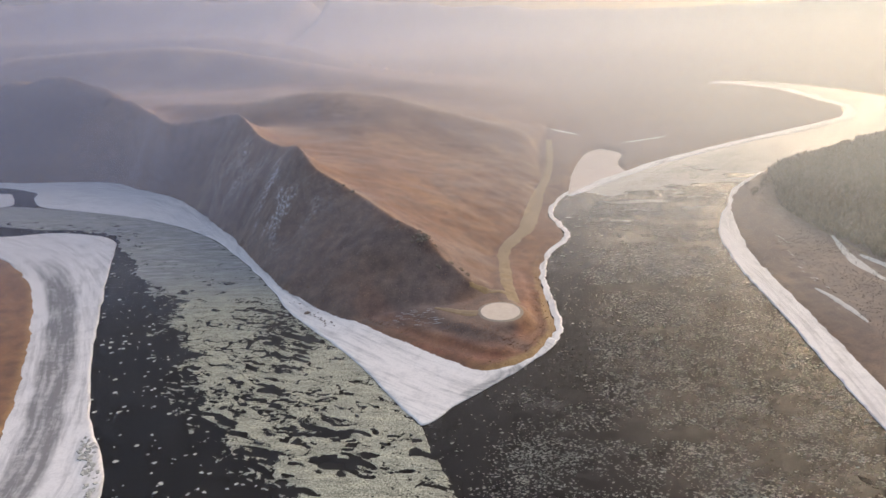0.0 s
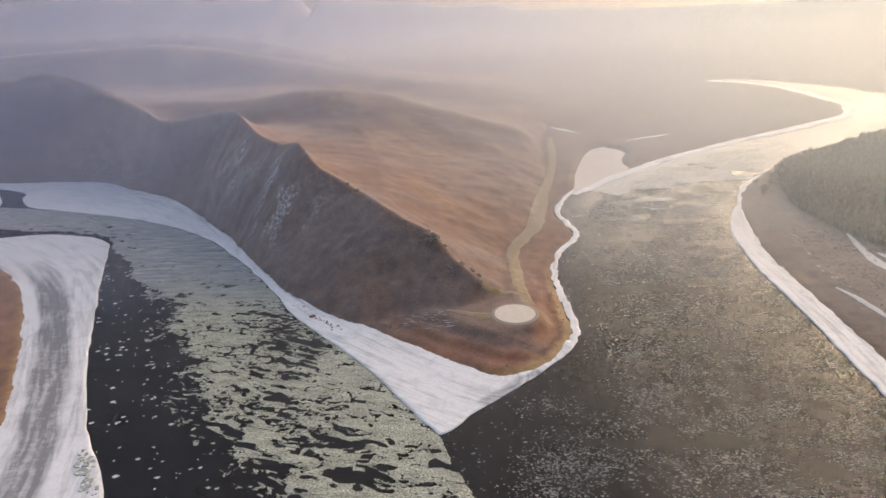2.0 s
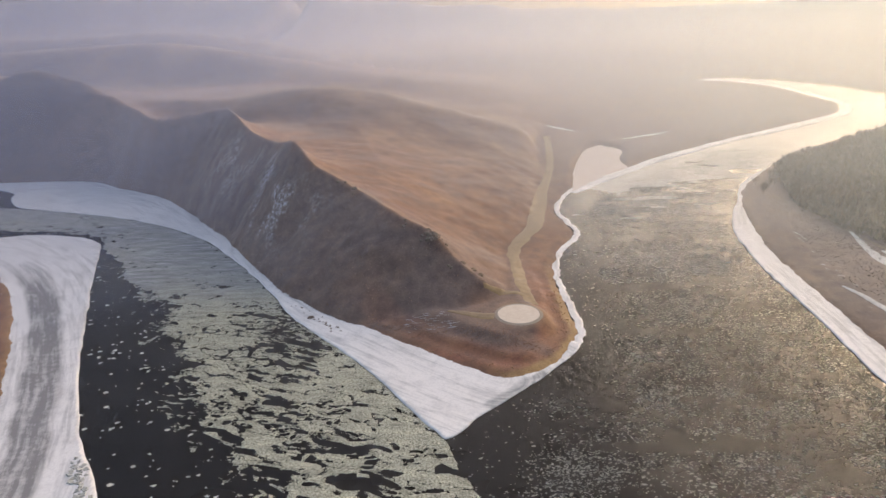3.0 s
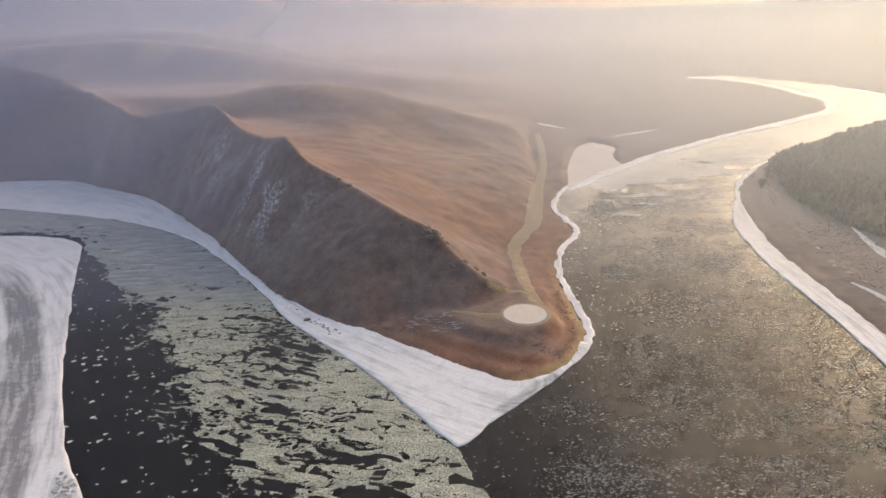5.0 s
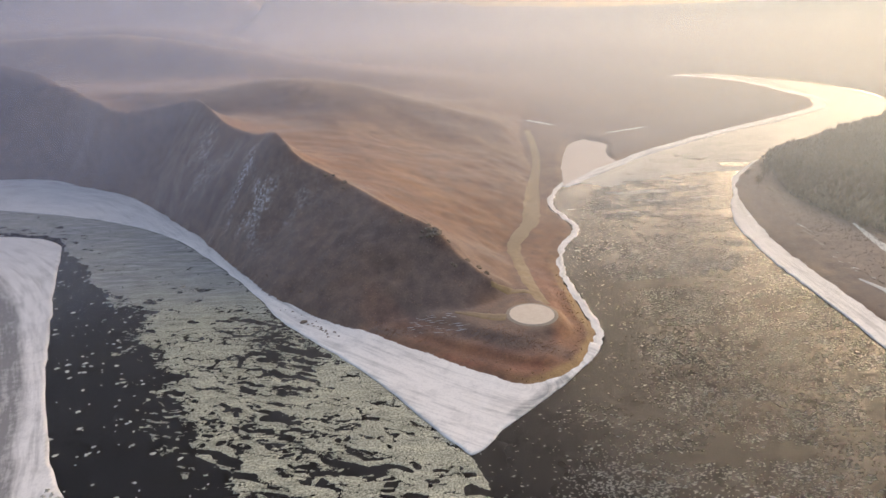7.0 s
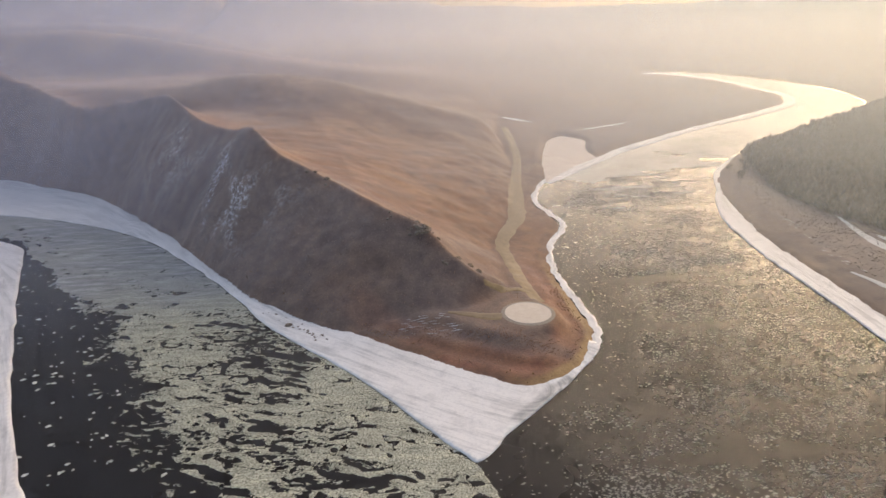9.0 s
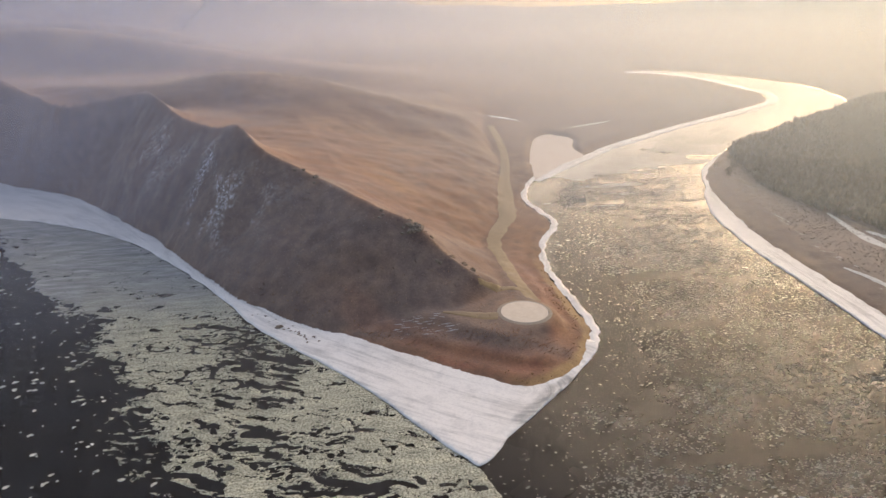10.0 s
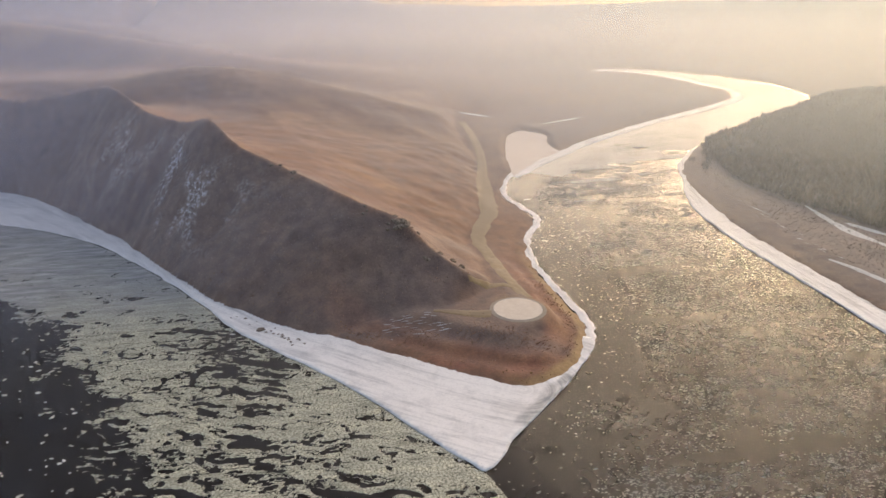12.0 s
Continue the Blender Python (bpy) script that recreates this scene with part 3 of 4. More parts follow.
ICE_BAR = [(-640, 622), (-530, 590), (-447, 581), (-395, 589), (-348, 580), (-320, 562), (-306, 537), (-275, 467), (-251, 416), (-224, 359), (-199, 313),
           (-179, 280), (-155, 249), (-143, 222), (-146, 180), (-150, 120), (-205, 120), (-225, 262), (-252, 318), (-280, 366), (-305, 408),
           (-340, 460), (-372, 495), (-420, 530), (-560, 585), (-640, 612)]
ice_sheet("shore_ice_2", ICE_BAR, 1.6, BAR_ICE, "white and grey layered ice along the low sandbank", bar_wet, 5)
ice_sheet("shore_ice_3", [(-660, 750), (-600, 744), (-561, 738), (-542, 732), (-522, 708), (-511, 690), (-525, 680), (-600, 668), (-660, 660)],
          2.0, ICE, "small white ice islet in a river inlet", None, 9)
ICE_RIGHT = [(226, 150), (225, 279), (225, 316), (225, 355), (226, 411), (225, 458), (227, 508), (234, 561), (250, 607), (266, 640),
             (287, 692), (303, 716), (326, 745), (348, 768), (352, 768), (332, 742), (312, 714), (298, 690), (272, 640), (256, 580), (250, 507), (252, 403), (250, 316), (246, 150)]
ice_sheet("shore_ice_4", ICE_RIGHT, 1.6, BAR_ICE, "rough white ice band along the wooded bank", None, 13)


def ice_ribbon(name, outer, width, label, seed, out=0.0):
    """A narrow band of ice along a shore, widest where the shore bays."""
    line = spline(outer, 10)
    way = np.gradient(line, axis=0)
    way /= np.linalg.norm(way, axis=1)[:, None] + 1e-9
    inland = np.stack([-way[:, 1], way[:, 0]], -1)
    u = np.arange(len(line))
    line = line - inland * (out + 2.2 * fbm(line[:, 0], line[:, 1], 7, 4, seed, 0.65))[:, None]
    rows, n = [], 7
    for k in range(n):
        f = k / (n - 1)
        p = line + inland * (width * f * (1 + 0.25 * fbm(u * 1.0, u * 0.0, 9, 2, seed + 3)))[:, None]
        z = (-0.25 if k == 0 else 0.3 + 0.2 * fbm(p[:, 0], p[:, 1], 4, 3, seed + 5) * (1 - f)) + 0 * u
        if k == 1:
            p = line + inland * 0.15
        rows.append(np.column_stack([p, z]))
    verts = np.stack(rows, 1).reshape(-1, 3)
    ids = np.arange(len(verts)).reshape(len(line), n)
    faces = np.stack([ids[:-1, :-1], ids[1:, :-1], ids[1:, 1:], ids[:-1, 1:]], -1).reshape(-1, 4)
    ob = mesh_object(name, verts, faces, ICE, smooth=True)
    put_values(ob, wet=np.zeros(len(verts)), shore=np.tile(np.linspace(0, width, n), len(line)))
    return tagged(ob, label, "shore ice", kind="structure")


ice_ribbon("shore_ice_5", [(66, 354), (75, 369), (81, 388), (79, 417), (77, 450), (77, 482), (84, 518), (99, 545), (105, 566), (101, 593), (95, 624),
                           (102, 657), (117, 691)], 5.5, "thin white ice fringe along the spit's eastern shore", 201)
ice_ribbon("shore_ice_6", [(114, 688), (150, 726), (188, 766), (231, 811), (276, 848), (372, 924), (475, 990), (550, 1045), (606, 1098), (640, 1182),
                           (636, 1259), (632, 1371), (582, 1488), (448, 1568)], 20, "pale ice fringe along the far river bend", 211, 7.0)


# ---- drifting ice ----
def pans(name, cx, cy, radius, stretch, turn, mat, label, seed, sides=8, thick=(0.05, 0.16)):
    """Many flat ice pans in one mesh: an uneven outline each, a top and sides."""
    rng = np.random.default_rng(seed)
    n = len(cx)
    ang = np.arange(sides) / sides * 2 * np.pi + rng.uniform(0, 0.6, (n, 1))
    rad = radius[:, None] * rng.uniform(0.5, 1.3, (n, sides))
    lx, ly = rad * np.cos(ang) * stretch[:, None], rad * np.sin(ang)
    ct, st = np.cos(turn)[:, None], np.sin(turn)[:, None]
    X, Y = cx[:, None] + lx * ct - ly * st, cy[:, None] + lx * st + ly * ct
    top = rng.uniform(*thick, n)[:, None] + rng.uniform(-0.012, 0.012, (n, sides))
    topv = np.stack([X, Y, top], -1)
    lowv = np.stack([X, Y, np.full(X.shape, -0.08)], -1)
    verts = np.concatenate([topv, lowv], 1).reshape(-1, 3)
    base = np.arange(n)[:, None] * 2 * sides
    k = np.arange(sides)
    tops = (base + k).tolist()
    k2 = (k + 1) % sides
    walls = np.stack([base + k2, base + k, base + k + sides, base + k2 + sides], -1).reshape(-1, 4).tolist()
    ob = mesh_object(name, verts, tops + walls, mat)
    return tagged(ob, label, "drift ice", kind="stuff")


def water_only(x, y, margin=1.5):
    s = np.maximum(np.maximum(signed(x, y, SPIT), signed(x, y, LEFT_BANK)), signed(x, y, RIGHT_BANK))
    free = s < -margin
    for poly in (ICE_SPIT, ICE_BAR, ICE_RIGHT):
        free &= signed(x, y, spline(poly + [poly[0]], 3)[:-1]) < margin * 0.3
    return free


slush_edge = spline([(-560, 640), (-440, 612), (-340, 590), (-290, 530), (-225, 450), (-192, 389), (-168, 345), (-137, 296), (-104, 258), (-65, 222), (-20, 150)], 3)
SLUSH_AREA = np.vstack([slush_edge, [(60, 150), (22, 226), (13, 244), (4, 262), (-1, 279), (-60, 350), (-110, 410), (-126, 437), (-160, 480), (-190, 518),
                                     (-230, 562), (-270, 594), (-330, 627), (-400, 655), (-480, 672), (-560, 690)]])
rng = np.random.default_rng(7)


def looseness(x, y):
    """How far the mat has come apart: 1 at its open side, 0 inside."""
    d = np.minimum(nearest(x, y, slush_edge)[0], 90)
    return step(20, 1, d + 12 * fbm(x * 0.4, y, 14, 3, 307))


def slush_level(x, y):
    """Above nought on ice: floes that touch inside the mat, drift apart at its open side, and leave leads."""
    level = np.full(x.shape, -1.0)
    s_in = signed(x, y, SLUSH_AREA)
    m = s_in > -16
    x, y, s_in = x[m], y[m], s_in[m]
    wx, wy = x + 5 * fbm(x, y, 17, 3, 291) + 0.6 * fbm(x, y, 3, 3, 292), y + 0.16 * x + 4 * fbm(x, y, 17, 3, 293) + 0.5 * fbm(x, y, 3, 3, 294)
    far = step(385, 470, y + 0.1 * x)
    loose = looseness(x, y) * (1 - 0.8 * far)
    big = worley(wx / 17, wy / 5.5, 5)[0]
    small, kind_of = worley(wx / 5.2, wy / 2.6, 9)
    patchy = fbm(wx * 0.5, wy, 26, 3, 295)
    a = big * 5 - (1.1 * np.maximum(patchy - 0.05, 0) + 0.7 * loose) * (1 - 0.95 * far) + 0.05
    a = np.where(far > 0.6, np.maximum(a, 0.3), a)
    b = small * 2.2 - (-0.42 + 1.25 * loose + 0.9 * patchy) * (1 - 0.75 * far)
    edge_near = nearest(x, y, slush_edge)[0] < 30
    slit = np.abs(fbm(wx * 0.22, wy + 0.15 * wx, 5.0, 3, 297, 0.55))
    fine = np.abs(fbm(wx * 0.35, wy, 2.6, 2, 296, 0.5))
    b = np.minimum(b, (fine - 0.10 * step(0.0, 0.4, fbm(x * 0.5, y, 18, 2, 299)) * (1 - far)) * 5 + 0.02)
    b = np.minimum(b, (slit - 0.085 * step(-0.45, 0.3, fbm(x * 0.6, y, 30, 2, 298)) * (1 - 0.8 * far)) * 9 + 0.02)
    lead = fbm(wx * 0.24, wy + 0.1 * wx, 7.0, 3, 301, 0.5)
    pool = fbm(wx * 0.45, wy, 22.0, 2, 305)
    c = (0.50 - lead - 0.14 * step(0.05, 0.5, pool) * (1 - far) - 0.12 * loose + 0.35 * far) * 6
    gone = (0.5 * loose ** 1.2 + 0.16 * step(0.1, 0.5, pool) * (1 - far) - kind_of) * 4
    level[m] = np.minimum(np.minimum(np.minimum(a, b), c), np.minimum(-gone, (s_in + np.where(edge_near, 4, np.where(y > 284, 6, -1)) + np.where(edge_near, 11, 2) * fbm(x * 0.5, y, 14, 4, 309)) * 0.4))
    level[m] = np.where(water_only(x, y, 0.4), level[m], -0.5)
    return level


def film(x, y):
    """Where the mat is but a thin film of frazil."""
    return np.clip(step(370, 480, y + 0.12 * x + 25 * fbm(x, y, 50, 3, 311)) + 0.25 * looseness(x, y), 0, 1)


def slush_top(x, y):
    return 0.10 + 0.04 * fbm(x, y, 1.6, 2, 313) + 0.03 * fbm(x, y, 7, 2, 314)


for name, x0, x1, y0, y1, cell in (("slush_ice", -260, 70, 150, 420, 0.62), ("slush_ice_far", -570, -60, 420, 700, 1.1)):
    iso_sheet(name, np.arange(x0, x1, cell), np.arange(y0, y1 + 0.5 * cell, cell), slush_level, slush_top, SLUSH,
              "grey-green slush ice mat broken by dark leads", "drift ice", "stuff", film=film)

# small pans on the right river
n = 300000
px, py = rng.uniform(-10, 420, n), 130 + 800 * rng.uniform(0, 1, n) ** 1.6
streak = fbm(px * 0.4, py, 11, 3, 311) + 0.25 * fbm(px * 0.6, py, 50, 2, 317)
edge = nearest(px, py, np.vstack([[(-10, 100), (5, 250)], east_line[:80]]))[0]
dens = (0.5 + 0.9 * streak) * step(20, 48, edge + 14 * fbm(px, py, 40, 2, 319)) * (1 - 0.75 * step(26, 0, nearest(px, py, right_line)[0])) + 0.035
ok = (rng.uniform(0, 1, n) < dens) & water_only(px, py, 2.5) & (px > 0.02 * (280 - py) * 5)
px, py = px[ok], py[ok]
size = rng.uniform(0.14, 0.38, len(px)) * (1 + 0.7 * step(380, 600, py)) * (1 + 0.9 * (rng.uniform(0, 1, len(px)) > 0.92))
pans("pan_ice", px, py, size, rng.uniform(1.1, 2.4, len(px)), rng.normal(0.05, 0.3, len(px)), PAN, "scattered small grey ice pans drifting on the river", 13, 5)

# a thin dull sheet added over the far reach to cut glare, as haze would
iso_sheet("frazil_film", np.arange(60, 780, 2.4), np.arange(480, 1590, 2.4),
          lambda x, y: np.where(water_only(x, y, 0.3), 1.25 * step(430, 980, y - 0.15 * x + 40) - 0.62 + 0.7 * fbm(x * 0.3, y, 12, 4, 321, 0.65), -0.5),
          lambda x, y: np.full(x.shape, 0.09), DULL_SHEET, "thin dull sheet added over the far river reach against glare", "drift ice", "stuff")

# brash along the edge of the slush
n = 1500
px, py = rng.uniform(-420, 0, n), rng.uniform(170, 600, n)
s_in = signed(px, py, SLUSH_AREA)
ok = (s_in < 3) & (rng.uniform(0, 1, n) < np.exp(s_in / 16.0)) & water_only(px, py, 2)
px, py = px[ok], py[ok]
pans("brash_ice", px, py, rng.uniform(0.3, 0.95, len(px)), rng.uniform(1.1, 1.9, len(px)), rng.normal(0.2, 0.4, len(px)), FLOE,
     "loose brash ice along the slush edge", 17, 7)


def floe(seed):
    """One ice floe: a slab with an uneven outline, a worn top edge and a low raised rim."""
    r = random.Random(seed)
    bm = bmesh.new()
    n = 11
    ring = [(math.cos(i / n * math.tau), math.sin(i / n * math.tau), r.choice((0.42, 0.6, 0.8, 1.0, 1.25)) * r.uniform(0.85, 1.15)) for i in range(n)]
    low = [bm.verts.new((c * k * 1.5, s * k, -0.12)) for c, s, k in ring]
    mid = [bm.verts.new((c * k * 1.5, s * k, 0.10)) for c, s, k in ring]
    rim = [bm.verts.new((c * k * 1.38, s * k * 0.92, 0.17 + r.uniform(-0.02, 0.03))) for c, s, k in ring]
    mid_v = bm.verts.new((0, 0, 0.12))
    for i in range(n):
        j = (i + 1) % n
        bm.faces.new((low[i], low[j], mid[j], mid[i]))
        bm.faces.new((mid[i], mid[j], rim[j], rim[i]))
        bm.faces.new((rim[i], rim[j], mid_v))
    me = bpy.data.meshes.new("ice_floe")
    bm.to_mesh(me)
    bm.free()
    me.materials.append(FLOE)
    return me


floe_meshes = [floe(i) for i in range(8)]
placed = 0
while placed < 120:
    t = rng.uniform(0, 1)
    fx, fy = rng.uniform(-300, -60), rng.uniform(190, 520)
    p = np.array([fx]), np.array([fy])
    if not (-70 < signed(*p, SLUSH_AREA)[0] < -2) or not water_only(*p, 3)[0]:
        continue
    ob = new("ice_floe", floe_meshes[placed % 8])
    size = 0.28 + 0.9 * rng.uniform(0, 1) ** 2.2
    ob.matrix_world = pose(fx, fy, 0, 0, 0, rng.uniform(-35, 45)) @ Matrix.Diagonal((size, size, 1, 1))
    tagged(ob, "loose white ice floe on dark open water", "ice floe", "loose floes on the dark river")
    placed += 1


def lump(seed):
    """A broken slab of ice: an uneven four to six sided plate with worn edges."""
    r = random.Random(seed)
    bm = bmesh.new()
    n = r.choice((4, 5, 6))
    ring = [(math.cos(i / n * math.tau + r.uniform(-0.3, 0.3)), math.sin(i / n * math.tau + r.uniform(-0.3, 0.3)), r.uniform(0.7, 1.1)) for i in range(n)]
    rows = [[bm.verts.new((c * k * w, s * k * w, z)) for c, s, k in ring] for w, z in ((0.9, -0.3), (1.0, -0.2), (1.0, 0.15), (0.86, 0.26))]
    for a, b in zip(rows, rows[1:]):
        for i in range(n):
            bm.faces.new((a[i], a[(i + 1) % n], b[(i + 1) % n], b[i]))
    bm.faces.new(rows[-1])
    bm.faces.new(rows[0][::-1])
    me = bpy.data.meshes.new("ice_block")
    bm.to_mesh(me)
    bm.free()
    me.materials.append(FLOE)
    return me


ice_lumps = [lump(i) for i in range(5)]


# ---- tracks and draped ground ----
def drape(name, line, width, mat, label, lift=0.28, across=7, category="track", kind="structure", seed=0, rag=0.4):
    """A strip laid on the ground along a line."""
    line = spline(line, 12)
    way = np.gradient(line[:, :2], axis=0)
    way /= np.linalg.norm(way, axis=1)[:, None] + 1e-9
    side = np.stack([-way[:, 1], way[:, 0]], -1)
    half = (line[:, 2] if line.shape[1] > 2 else np.full(len(line), width)) / 2
    rags = [1 + rag * fbm(line[:, 0], line[:, 1], 9, 4, base + seed, 0.65) for base in (401, 701)]
    off = np.linspace(-1, 1, across)
    P = line[:, None, :2] + side[:, None, :] * ((np.where(off[None, :] < 0, rags[0][:, None], rags[1][:, None]) * off[None, :] * half[:, None])[..., None])
    z = ground_z(P[..., 0].ravel(), P[..., 1].ravel()).reshape(P.shape[:2]) + lift - 0.25 * (np.abs(off) > 0.99)
    verts = np.concatenate([P, z[..., None]], -1).reshape(-1, 3)
    ids = np.arange(len(verts)).reshape(len(line), across)
    faces = np.stack([ids[:-1, :-1], ids[:-1, 1:], ids[1:, 1:], ids[1:, :-1]], -1).reshape(-1, 4)[:, ::-1]
    return tagged(mesh_object(name, verts, faces, mat, smooth=True), label, category, kind=kind)


drape("dirt_track", [(50, 412, 9), (46, 440, 9), (45, 470, 9), (45, 514, 10), (56, 548, 12), (67, 578, 14), (75, 625, 14), (84, 680, 11),
                     (100, 760, 9), (108, 820, 9), (114, 890, 9), (118, 957, 9)], 9, TRACK, "worn yellow dirt track leading to the round platform", seed=1)
drape("dirt_track_branch", [(-4, 399, 2.5), (4, 395.5, 4.5), (14, 391.5, 6.5), (25, 388.5, 8)], 4, TRACK, "short pale dirt track ending beside the platform", seed=2)
drape("dirt_track_spur", [(47, 423, 7), (38, 424, 6), (28, 423, 5), (19, 420, 2)], 4, TRACK, "faint dirt track running towards the hill", seed=4, rag=0.6)
iso_sheet("frozen_backwater", np.arange(105, 216, 1.5), np.arange(680, 915, 1.5),
          lambda x, y: signed(x, y, BACKWATER) + 2.2 * fbm(x, y, 9, 4, 67), lambda x, y: np.full(x.shape, 0.62) + 0.05 * fbm(x, y, 6, 3, 68), LAGOON,
          "pale dusty frozen backwater beside the river", "ice", "structure")


# ---- the round platform ----
def platform():
    base = new("round_platform")
    base.location = (*PLATFORM, PAD_Z - 0.6)
    bm = bmesh.new()
    bmesh.ops.create_cone(bm, cap_ends=True, segments=72, radius1=13.0, radius2=12.9, depth=0.7)
    bmesh.ops.translate(bm, verts=bm.verts, vec=(0, 0, 0.1))
    part("pad", bm, CONCRETE, base, "pale round concrete pad")
    bm = bmesh.new()
    n = 72
    prof = [(13.02, -0.3), (13.02, 0.36), (13.3, 0.38), (14.9, 0.08), (15.4, -0.3)]
    rings = [[bm.verts.new((r * math.cos(i / n * math.tau), r * math.sin(i / n * math.tau), z)) for i in range(n)] for r, z in prof]
    for a, b in zip(rings, rings[1:]):
        for i in range(n):
            bm.faces.new((a[i], a[(i + 1) % n], b[(i + 1) % n], b[i]))
    part("rim", bm, KERB, base, "weathered sloping earth and concrete rim")
    return tagged(base, "pale round concrete platform on a grassy terrace", "platform")


platform()


# ---- rocks ----
def rock_mesh(seed):
    bm = bmesh.new()
    bmesh.ops.create_icosphere(bm, subdivisions=2, radius=1)
    for v in bm.verts:
        v.co *= 1 + 0.45 * noise.noise(v.co * 1.4 + Vector((seed * 7.1, 0, 0))) + 0.15 * noise.noise(v.co * 4 + Vector((seed, 3, 0)))
        v.co.z *= 0.75
    me = bpy.data.meshes.new("rock")
    bm.to_mesh(me)
    bm.free()
    me.materials.append(ROCK)
    return me


rock_meshes = [rock_mesh(i) for i in range(6)]


def stand(name, data, x, y, size, turn, label, category, group, sink=0.0, squash=1.0):
    ob = new(name, data)
    z = float(ground_z(np.array([x]), np.array([y]))[0])
    ob.matrix_world = pose(x, y, z - sink * size, 0, 0, turn) @ Matrix.Diagonal((size, size, size * squash, 1))
    return tagged(ob, label, category, group)


for i in range(18):
    t = rng.uniform(0.05, 1) ** 1.0
    k = int(2 + t * 17)
    c = CREST[k]
    stand("rock", rock_meshes[i % 6], c[0] + rng.normal(0, 3.5), c[1] + rng.normal(0, 3.5), rng.uniform(0.8, 2.6), rng.uniform(0, 360),
          "weathered brown rock on the hill crest", "rock", "rocks along the crest", 0.25)
for i in range(14):
    stand("rock", rock_meshes[i % 6], -15 + rng.normal(0, 5), 451 + rng.normal(0, 3), rng.uniform(0.9, 2.4), rng.uniform(0, 360),
          "pale weathered rock in a small outcrop", "rock", "rocks along the crest", 0.2)


# ---- bare shrubs, woods ----
def twigs(name, cx, cy, cz, height, mat, label, seed, blades=12, spread=0.6, kind="stuff", lean=0.35):
    """Clumps of bare upright twigs in one mesh, each a thin three-sided blade."""
    r = np.random.default_rng(seed)
    n = len(cx)
    a = r.uniform(0, 2 * np.pi, (n, blades))
    rad = r.uniform(0, 1, (n, blades)) ** 0.6 * spread * height[:, None]
    bx, by = cx[:, None] + 0.35 * rad * np.cos(a), cy[:, None] + 0.35 * rad * np.sin(a)
    h = height[:, None] * r.uniform(0.45, 1.0, (n, blades))
    tx, ty = bx + rad * np.cos(a) * lean * 2 + r.normal(0, 0.08, (n, blades)) * h, by + rad * np.sin(a) * lean * 2 + r.normal(0, 0.08, (n, blades)) * h
    w = h * r.uniform(0.10, 0.22, (n, blades))
    b = r.uniform(0, np.pi, (n, blades))
    ox, oy = w * np.cos(b), w * np.sin(b)
    z0, z1 = np.broadcast_to(cz[:, None] - 0.2, h.shape), cz[:, None] + h
    zm = cz[:, None] + 0.55 * h
    mxx, myy = 0.45 * bx + 0.55 * tx, 0.45 * by + 0.55 * ty
    V = np.stack([np.stack([bx, by, z0], -1), np.stack([mxx + ox, myy + oy, zm], -1), np.stack([tx, ty, z1], -1),
                  np.stack([mxx - ox, myy - oy, zm + 0.1 * h], -1)], 2).reshape(-1, 3)
    F = (np.arange(n * blades)[:, None] * 4 + np.arange(4))
    return tagged(mesh_object(name, V, F, mat), label, "shrubs", kind=kind)


def scatter(n, box, test, seed):
    r = np.random.default_rng(seed)
    x, y = r.uniform(box[0], box[1], n), r.uniform(box[2], box[3], n)
    ok = test(x, y, r.uniform(0, 1, n))
    return x[ok], y[ok], ground_z(x[ok], y[ok])


# thicket on the terrace
bx, by, bz = scatter(12000, (-70, 82, 325, 440), lambda x, y, q: (signed(x, y, SPIT) > 6) & (np.hypot(x - 40, y - 391) > 19)
                     & (q < 1.1 * np.exp(-(nearest(x, y, THICKET_LINE)[0] / 5.0) ** 2) + 0.5 * np.exp(-(nearest(x, y, np.array([(66.0, 366.0), (68, 400), (64, 440)]))[0] / 5) ** 2)
                        + 0.3 * fbm(x, y, 9, 3, 501)), 21)
twigs("thicket", bx, by, bz, rng.uniform(0.25, 0.75, len(bx)), TWIG, "dark bare willow thicket on the terrace", 23)
bx, by, bz = scatter(2600, (-150, 82, 325, 470), lambda x, y, q: (signed(x, y, SPIT) > 3) & (signed(x, y, SPIT) < 13)
                     & (q < 0.5 + 0.7 * fbm(x, y, 20, 3, 503)), 25)
twigs("reeds", bx, by, bz, rng.uniform(0.4, 1.1, len(bx)), REED, "rust-coloured dry reeds along the shore", 27, 8)
# scrub on the dark slope
bx, by, bz = scatter(16000, (-330, 30, 395, 760), lambda x, y, q: (signed(x, y, HILL) > 4)
                     & (signed(x, y, DARK_SIDE) > 2) & (q < 0.5 + 0.6 * fbm(x, y, 25, 3, 505)), 29)
twigs("slope_scrub", bx, by, bz, rng.uniform(0.4, 1.3, len(bx)), SLOPE_TWIG, "dark bare scrub on the steep slope", 31, 8)
# wood on the right bank
WOOD = np.vstack([WOOD_EDGE, [(1500, 150), (1500, 1300), (760, 1090)]])
bx, by, bz = scatter(60000, (305, 980, 150, 1120), lambda x, y, q: (signed(x, y, RIGHT_BANK) > 4) & (signed(x, y, WOOD) > 3 * q)
                     & (q < 0.8 + 0.5 * fbm(x, y, 40, 3, 507)), 33)
twigs("bank_wood", bx, by, bz, (8.0 + 4.0 * fbm(bx, by, 45, 3, 509)) * rng.uniform(0.6, 1.2, len(bx)), WOOD_TWIG,
      "grey leafless riverside wood on the flat bank", 35, 7, 0.5)
